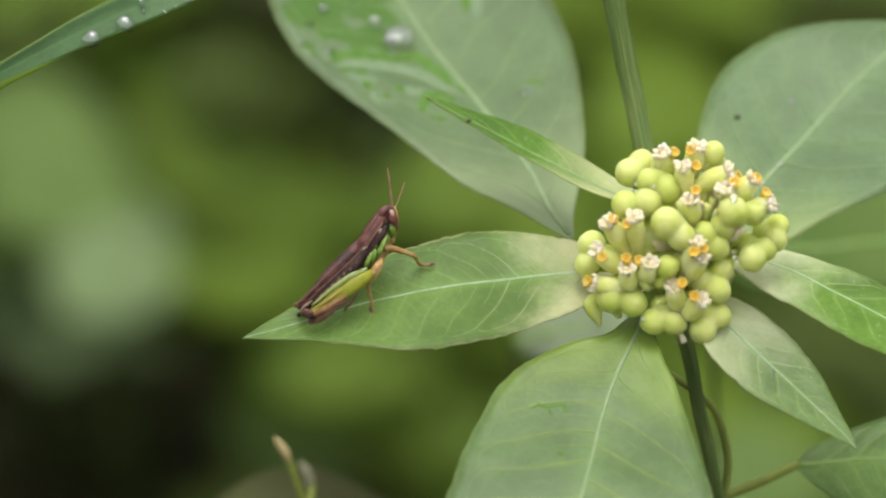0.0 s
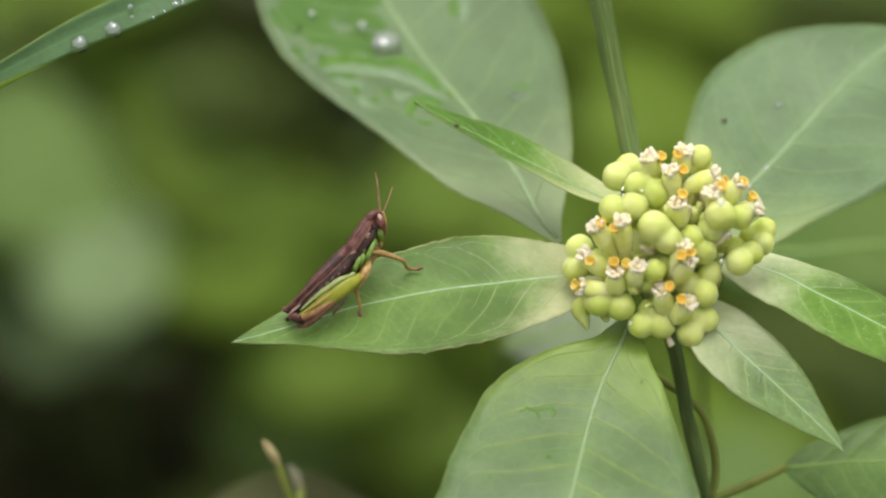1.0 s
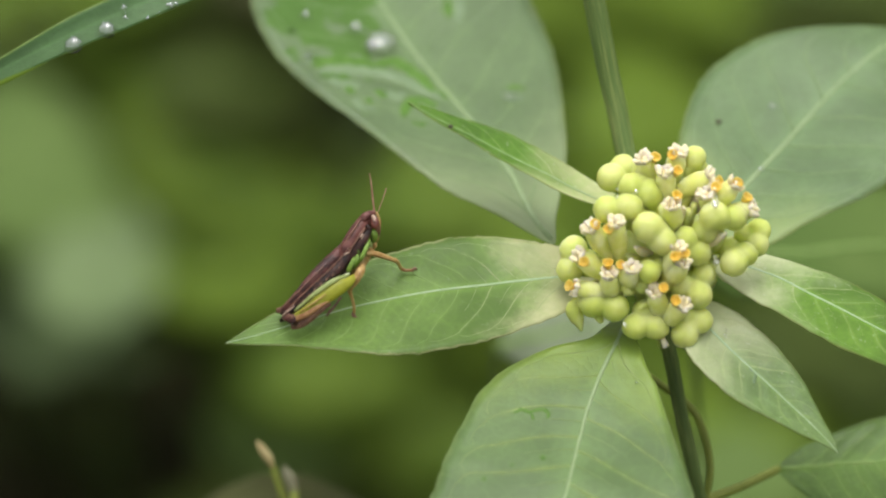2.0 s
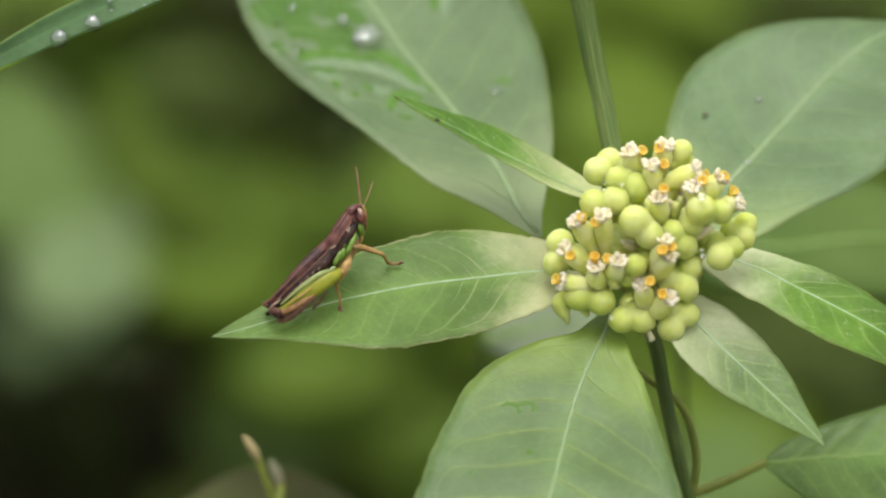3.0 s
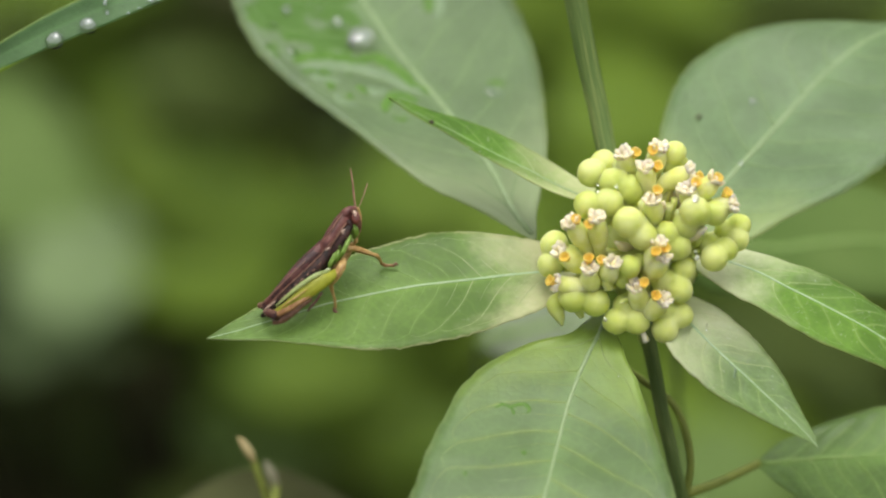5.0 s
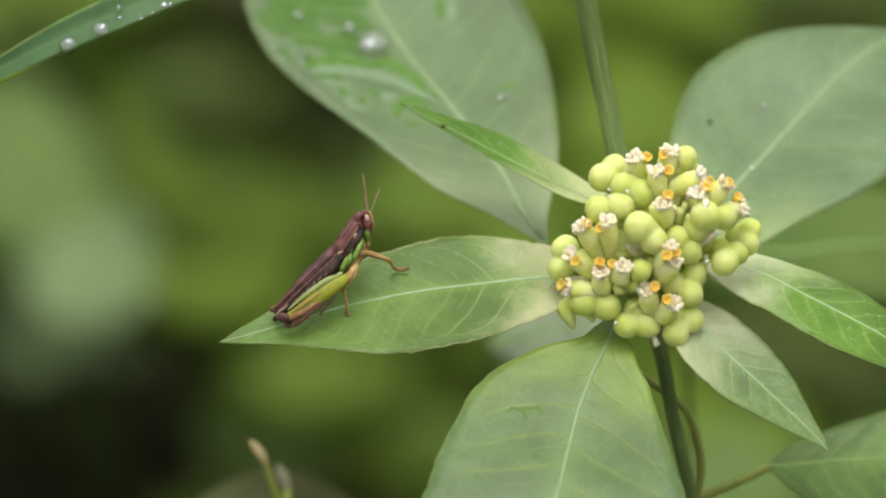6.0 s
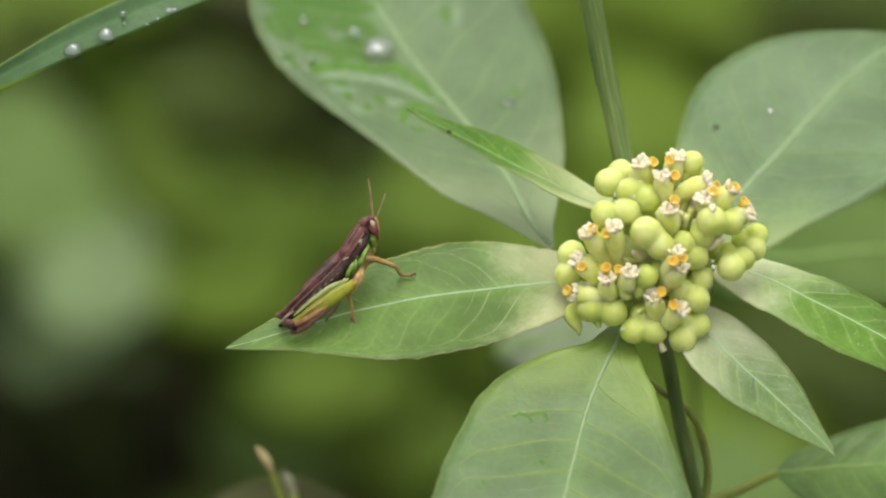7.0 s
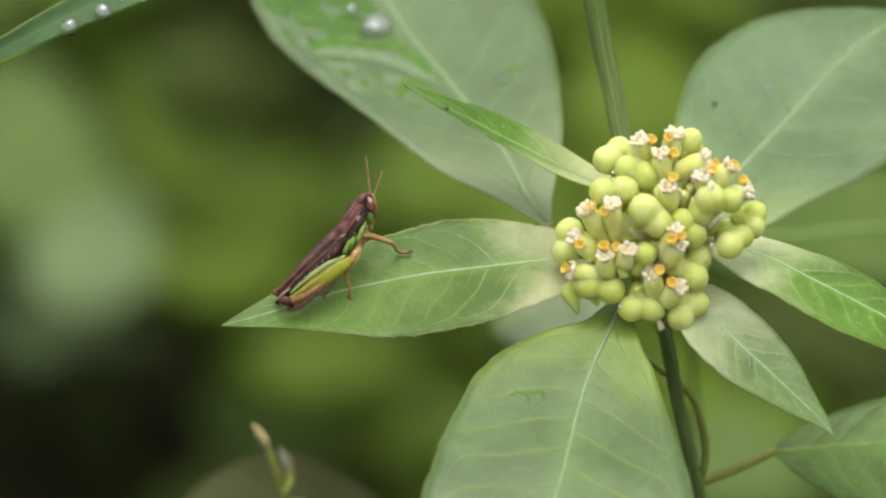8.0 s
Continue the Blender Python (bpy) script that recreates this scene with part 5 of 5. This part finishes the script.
def film(blade, line, wide, lift, skin=None):
    """A thin patch of water on a leaf along a line of places on the blade; wide: its half-width in mm, with an uneven rim."""
    rows, n = [], 7 * (len(line) - 1) + 1
    for i in range(n):
        d = i / (n - 1) * (len(line) - 1)
        k = min(int(d), len(line) - 2)
        s = line[k][0] + (line[k + 1][0] - line[k][0]) * (d - k)
        t = line[k][1] + (line[k + 1][1] - line[k][1]) * (d - k)
        rows.append((s, t))
    _, _, long, half = place_on(blade, *rows[n // 2])
    verts, faces = [], []
    for i, (s, t) in enumerate(rows):
        a, b = rows[max(0, i - 1)], rows[min(n - 1, i + 1)]
        ds, dt = (b[0] - a[0]) * long, (b[1] - a[1]) * half
        size = math.hypot(ds, dt) or 1.0
        ends = math.sqrt(max(0.02, 1 - (2 * i / (n - 1) - 1) ** 4))
        for k, (u, h) in enumerate(((-1.0, -0.02), (-0.8, 1.0), (0.0, 1.3), (0.8, 1.0), (1.0, -0.02))):
            w = wide * ends * (1 + 0.5 * noise.noise(Vector((i * 0.45, u * 1.2, lift * 700 + s * 30))))
            verts.append(place_on(blade, s - dt / size * u * w / long, max(-0.99, min(0.99, t + ds / size * u * w / half)), lift * h)[0])
    for i in range(n - 1):
        for k in range(4):
            q = i * 5 + k
            faces.append((q, q + 5, q + 6, q + 1))
    tagged(piece("water_film", verts, faces, skin or TRAIL), "wet patch on a leaf, painted with the sky's sheen" if skin else "dark wet patch on a leaf", "water film", "wet patches on the leaves")


def build_trails():
    """Squiggles and patches that a film of water left on the leaves, and paler bands of painted sheen."""
    film(3, [(0.5480, 0.767), (0.5438, 0.700), (0.5371, 0.554), (0.5240, 0.440), (0.5087, 0.349)], 0.62, 0.05)
    film(3, [(0.5587, 0.733), (0.5465, 0.743), (0.5371, 0.795)], 0.5, 0.056)
    film(3, [(0.5134, 0.334), (0.5081, 0.186), (0.4858, 0.133), (0.4493, 0.102), (0.4181, 0.103)], 0.75, 0.062)
    film(3, [(0.5932, 0.728), (0.5894, 0.668), (0.5881, 0.602)], 0.35, 0.05)
    film(3, [(0.4838, 0.727), (0.4736, 0.733), (0.4673, 0.770)], 0.4, 0.05)
    film(3, [(0.4601, 0.536), (0.4476, 0.541), (0.4370, 0.532)], 0.4, 0.05)
    film(3, [(0.4490, 0.671), (0.4345, 0.697)], 0.32, 0.054)
    film(3, [(0.3808, 0.555), (0.3992, 0.482), (0.4153, 0.351), (0.4079, 0.258), (0.3922, 0.223), (0.3834, 0.192)], 0.55, 0.05)
    film(3, [(0.4187, 0.071), (0.4040, 0.042), (0.3965, 0.025)], 0.35, 0.058)
    film(3, [(0.6081, -0.448), (0.5895, -0.403), (0.5700, -0.393)], 0.5, 0.05)
    film(3, [(0.3703, -0.479), (0.3681, -0.571), (0.3578, -0.639)], 0.3, 0.04)
    film(3, [(0.3637, 0.539), (0.3517, 0.490), (0.3532, 0.416)], 0.3, 0.05)
    # bands whose pale colour imitates the sky's sheen beside the wet patches
    film(3, [(0.5275, 0.807), (0.5225, 0.654), (0.5087, 0.503), (0.4915, 0.355), (0.4633, 0.235), (0.4304, 0.179), (0.4001, 0.074)], 0.72, 0.04, PAINTED_SHEEN)
    film(3, [(0.5074, 0.787), (0.4926, 0.744), (0.4791, 0.614)], 0.6, 0.036, PAINTED_SHEEN)
    film(3, [(0.4498, 0.453), (0.4314, 0.467), (0.4328, 0.345)], 0.5, 0.036, PAINTED_SHEEN)
    film(3, [(0.4568, 0.761), (0.4313, 0.814), (0.4174, 0.697)], 0.45, 0.036, PAINTED_SHEEN)
    film(3, [(0.6007, -0.529), (0.5768, -0.476), (0.5525, -0.415)], 0.5, 0.036, PAINTED_SHEEN)
    film(3, [(0.5652, 0.798), (0.5542, 0.784), (0.5471, 0.836)], 0.35, 0.036, PAINTED_SHEEN)
    film(3, [(0.3601, -0.440), (0.3448, -0.497), (0.3399, -0.597)], 0.5, 0.036, PAINTED_SHEEN)
    # the wide leaf in front
    film(2, [(0.3452, -0.618), (0.3311, -0.577), (0.3320, -0.524), (0.3373, -0.464)], 0.16, 0.04)
    film(2, [(0.3364, -0.496), (0.3229, -0.444), (0.3180, -0.378), (0.3253, -0.324), (0.3401, -0.326)], 0.18, 0.044)
    film(2, [(0.3373, -0.464), (0.3514, -0.436)], 0.14, 0.05)
    film(2, [(0.4450, -0.258), (0.4574, -0.243)], 0.26, 0.04)
    film(2, [(0.4916, -0.484), (0.4926, -0.456)], 0.16, 0.04)
    film(2, [(0.5444, -0.661), (0.5561, -0.641)], 0.2, 0.04)
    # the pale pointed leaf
    film(7, [(0.4574, -0.031), (0.4925, 0.006), (0.5258, -0.283)], 0.16, 0.03, PAINTED_SHEEN)


build_trails()


def build_specks():
    for p, r in ((V(2.66, 10.89, 8.42), 5), (V(31.46, 22.44, 1.55), 5.5)):
        v, f = ball_data(p, (Vector((r * 0.0574, 0, 0)) * MM, Vector((0.000, 0.574, 0.819)) * r * 0.04 * MM, Vector((0.000, -0.819, 0.574)) * r * 0.03 * MM), 10, 7)
        tagged(piece("speck", v, f, SPECK), "tiny dark crumb of dirt on a leaf", "dirt speck")


build_specks()


# ---- weeds behind ----
def weed(spots, name="weed", label="leafy green weed behind the spurge"):
    """A low weed; spots: leaf middle, length in mm, way of the leaf, upper side, skin."""
    first = spots[0][0]
    foot = Vector((first.x + 0.01, first.y + 0.03, 0.0))
    thing = holder(name, foot, label, "weed", "weeds behind the spurge")
    for k, (p, size, way, up, skin, ratio) in enumerate(spots):
        way = way.normalized()
        base = p - way * (size * 0.5 * MM)
        tip = p + way * (size * 0.5 * MM)
        sag = up * (-0.06 * size * MM)
        oval = [size * ratio * math.sin(math.pi * (i / 8) ** 0.9) ** 0.65 for i in range(8)] + [0.0]
        tube("stem", [foot, foot.lerp(base, 0.6) + Vector((0, 0, 0.02)), base], [0.9, 0.6, 0.4], WEED_STEM, thing, rings=8, sides=6)
        leaf("leaf", [base, p + up * (0.05 * size * MM), tip + sag], up, oval, oval, skin, thing, fold=0.08, wave=1.5, teeth=0.02, veins=0, rib=0.6,
             rib_skin=VEIN_THIN, nu=10, nv=2, seed=k + 11, thick=0.4)


FACE, FLAT = Vector((0.000, -0.420, 0.908)), Vector((0, 0, 1))


def build_weeds():
    X, Y = Vector((1, 0, 0)), Vector((0, 0.7, 0.2))
    # broad leaves near enough to keep an edge
    weed([(V(52.64, 50.36, -36.17), 42, Vector((1, 0.1, 0.0)), Vector((0.000, -0.174, 0.985)), BG_GREEN, 0.24)], "broad_weed", "broad green weed leaf beyond the spurge")
    weed([(V(17.40, 55.65, -51.28), 18, Vector((1, 0.2, 0.1)), Vector((0.000, -0.376, 0.927)), BG_PALEST, 0.26)], "pale_weed", "pale grey-green weed leaf beyond the spurge")
    weed([(V(-16.31, 20.95, -53.76), 26, Vector((1, 0.1, 0)), Vector((0.000, -0.311, 0.950)), BG_DULL, 0.27)], "round_weed", "dull round weed leaf low behind")
    # a bed of weeds on the slope of the view, placed and toned to fit it: p pale, g green, y yellow-green, o olive, b
    # brownish, m dull mid green, s soft grey-green, d deep shade painted as near-black green, . bare
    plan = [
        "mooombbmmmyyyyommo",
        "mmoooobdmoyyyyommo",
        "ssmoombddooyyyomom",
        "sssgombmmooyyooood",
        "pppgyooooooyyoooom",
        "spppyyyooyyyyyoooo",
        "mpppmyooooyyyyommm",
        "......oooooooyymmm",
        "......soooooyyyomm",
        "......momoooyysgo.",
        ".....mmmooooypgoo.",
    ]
    for p, size, way, skin, ratio in (
        (V(-86.07, 429.25, -309.51), 36, X, BG_PALE, 0.46), (V(-110.57, 485.01, -301.10), 44, X, BG_SOFT, 0.42), (V(-55.58, 472.53, -336.35), 46, X, BG_YELLOW, 0.42), (V(-65.49, 507.01, -321.99), 42, X, BG_MID, 0.40), (V(-111.74, 507.11, -339.27), 42, X, BG_SOFT, 0.40), (V(-116.88, 480.37, -316.44), 42, X, BG_SOFT, 0.40), (V(-73.38, 504.82, -342.55), 42, X, BG_OLIVE, 0.40),
        (V(83.46, 432.31, -358.92), 50, Y, BG_YELLOW, 0.42), (V(83.09, 407.60, -359.35), 42, X, BG_SOFT, 0.40), (V(72.92, 453.00, -364.25), 42, X, BG_YELLOW, 0.42), (V(5.57, 484.08, -319.86), 44, X, BG_OLIVE, 0.42), (V(34.03, 472.87, -327.16), 40, X, BG_YELLOW, 0.42), (V(97.40, 452.07, -348.14), 42, X, BG_MID, 0.42), (V(-30.74, 457.02, -357.85), 42, X, BG_OLIVE, 0.42),
        (V(-101.28, 456.69, -301.93), 44, X, BG_SOFT, 0.42), (V(58.53, 473.76, -288.60), 44, X, BG_YELLOW, 0.42), (V(-88.79, 452.41, -311.32), 38, X, BG_PALE, 0.40),
    ):
        weed([(p, size, way, FACE, skin, ratio)])
    skins = {"p": BG_PALE, "g": BG_GREEN, "y": BG_YELLOW, "o": BG_OLIVE, "d": BG_SHADED, "b": BG_DULL, "m": BG_MID, "s": BG_SOFT}
    corner = V(-133.17, 544.61, -285.71)
    right = (V(-117.50, 544.61, -285.71) - corner)
    down = (V(-133.17, 535.63, -298.55) - corner)
    near = Vector((0.000, -0.819, 0.574))
    rnd = random.Random(8)
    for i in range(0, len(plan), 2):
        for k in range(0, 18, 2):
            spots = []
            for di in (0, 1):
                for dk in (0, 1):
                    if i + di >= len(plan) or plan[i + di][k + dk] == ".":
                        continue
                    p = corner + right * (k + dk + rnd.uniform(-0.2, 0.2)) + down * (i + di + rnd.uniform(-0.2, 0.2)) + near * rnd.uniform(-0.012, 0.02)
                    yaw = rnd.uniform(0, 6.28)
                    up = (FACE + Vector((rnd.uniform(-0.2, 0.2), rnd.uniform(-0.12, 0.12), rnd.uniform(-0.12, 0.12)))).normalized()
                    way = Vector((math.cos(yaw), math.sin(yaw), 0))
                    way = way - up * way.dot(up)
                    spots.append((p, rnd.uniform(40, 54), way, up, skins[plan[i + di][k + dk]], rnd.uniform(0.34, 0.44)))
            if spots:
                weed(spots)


build_weeds()


def build_litter():
    """Low undergrowth that nobody could count; the part behind the plant has its shade in its colour."""
    rnd = random.Random(3)
    shade, open_ground = ([], []), ([], [])
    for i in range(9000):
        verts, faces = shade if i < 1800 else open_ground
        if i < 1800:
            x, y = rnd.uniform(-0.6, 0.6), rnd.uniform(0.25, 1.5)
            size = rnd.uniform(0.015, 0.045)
        else:
            r, a = 0.3 + 4.7 * rnd.random() ** 0.8, rnd.uniform(0, 6.283)
            x, y = r * math.cos(a), 0.4 + r * math.sin(a)
            if abs(x) < 0.6 and 0.25 < y < 1.5:
                continue
            size = rnd.uniform(0.04, 0.11)
        z = rnd.uniform(0.0, 0.11) + 0.05 * min(1.0, max(0.0, y - 0.8))
        yaw, lean = rnd.uniform(0, 6.28), rnd.uniform(-0.6, 0.6)
        way = Vector((math.cos(yaw), math.sin(yaw), lean)).normalized()
        side = way.cross(Vector((rnd.uniform(-0.4, 0.4), rnd.uniform(-0.4, 0.4), 1))).normalized()
        nor = side.cross(way)
        base = Vector((x, y, z))
        o = len(verts)
        for s, w in ((0.0, 0.03), (0.25, 0.26), (0.55, 0.30), (0.85, 0.14), (1.0, 0.0)):
            p = base + way * size * s - Vector((0, 0, 1)) * (size * 0.25 * s * s)
            verts += [p + side * w * size + nor * 0.08 * size, p, p - side * w * size + nor * 0.08 * size]
        for k in range(4):
            for j in range(2):
                a = o + 3 * k + j
                faces.append((a, a + 3, a + 4, a + 1))
    tagged(piece("undergrowth", *shade, BG_SHADED), "dense low undergrowth, deep shade painted into its colour", "undergrowth", kind="stuff")
    # added out of view to fill the ground and bounce green light
    tagged(piece("undergrowth", *open_ground, BG_MID), "low dull green weeds added out of view round the plant", "undergrowth", kind="stuff")


build_litter()


def build_sky_blocker():
    """Unseen scrub, added in a ring round the plant to shut off the low sky."""
    rnd = random.Random(21)
    verts, faces = [], []
    for i in range(5200):
        a = rnd.uniform(0, 6.283)
        r = rnd.uniform(3.0, 4.4)
        z = 1.2 * rnd.random() ** 0.8 * (1 + 0.25 * noise.noise(Vector((math.cos(a) * 3, math.sin(a) * 3, 0))))
        base = Vector((r * math.cos(a), 0.4 + r * math.sin(a), z))
        size = rnd.uniform(0.12, 0.28)
        yaw = rnd.uniform(0, 6.28)
        way = Vector((math.cos(yaw), math.sin(yaw), rnd.uniform(-0.9, 0.5))).normalized()
        side = way.cross(Vector((rnd.uniform(-0.6, 0.6), rnd.uniform(-0.6, 0.6), 1))).normalized()
        nor = side.cross(way)
        o = len(verts)
        for s, w in ((0.0, 0.03), (0.25, 0.24), (0.55, 0.28), (0.85, 0.13), (1.0, 0.0)):
            p = base + way * size * s - Vector((0, 0, 1)) * (size * 0.25 * s * s)
            verts += [p + side * w * size + nor * 0.08 * size, p, p - side * w * size + nor * 0.08 * size]
        for k in range(4):
            for j in range(2):
                q = o + 3 * k + j
                faces.append((q, q + 3, q + 4, q + 1))
    tagged(piece("thicket", verts, faces, BG_OLIVE), "unseen scrub ring added to shut off the low sky", "thicket", kind="stuff")


build_sky_blocker()


def motions():
    """The plant and the insect keep still; the camera alone sways."""


motions()
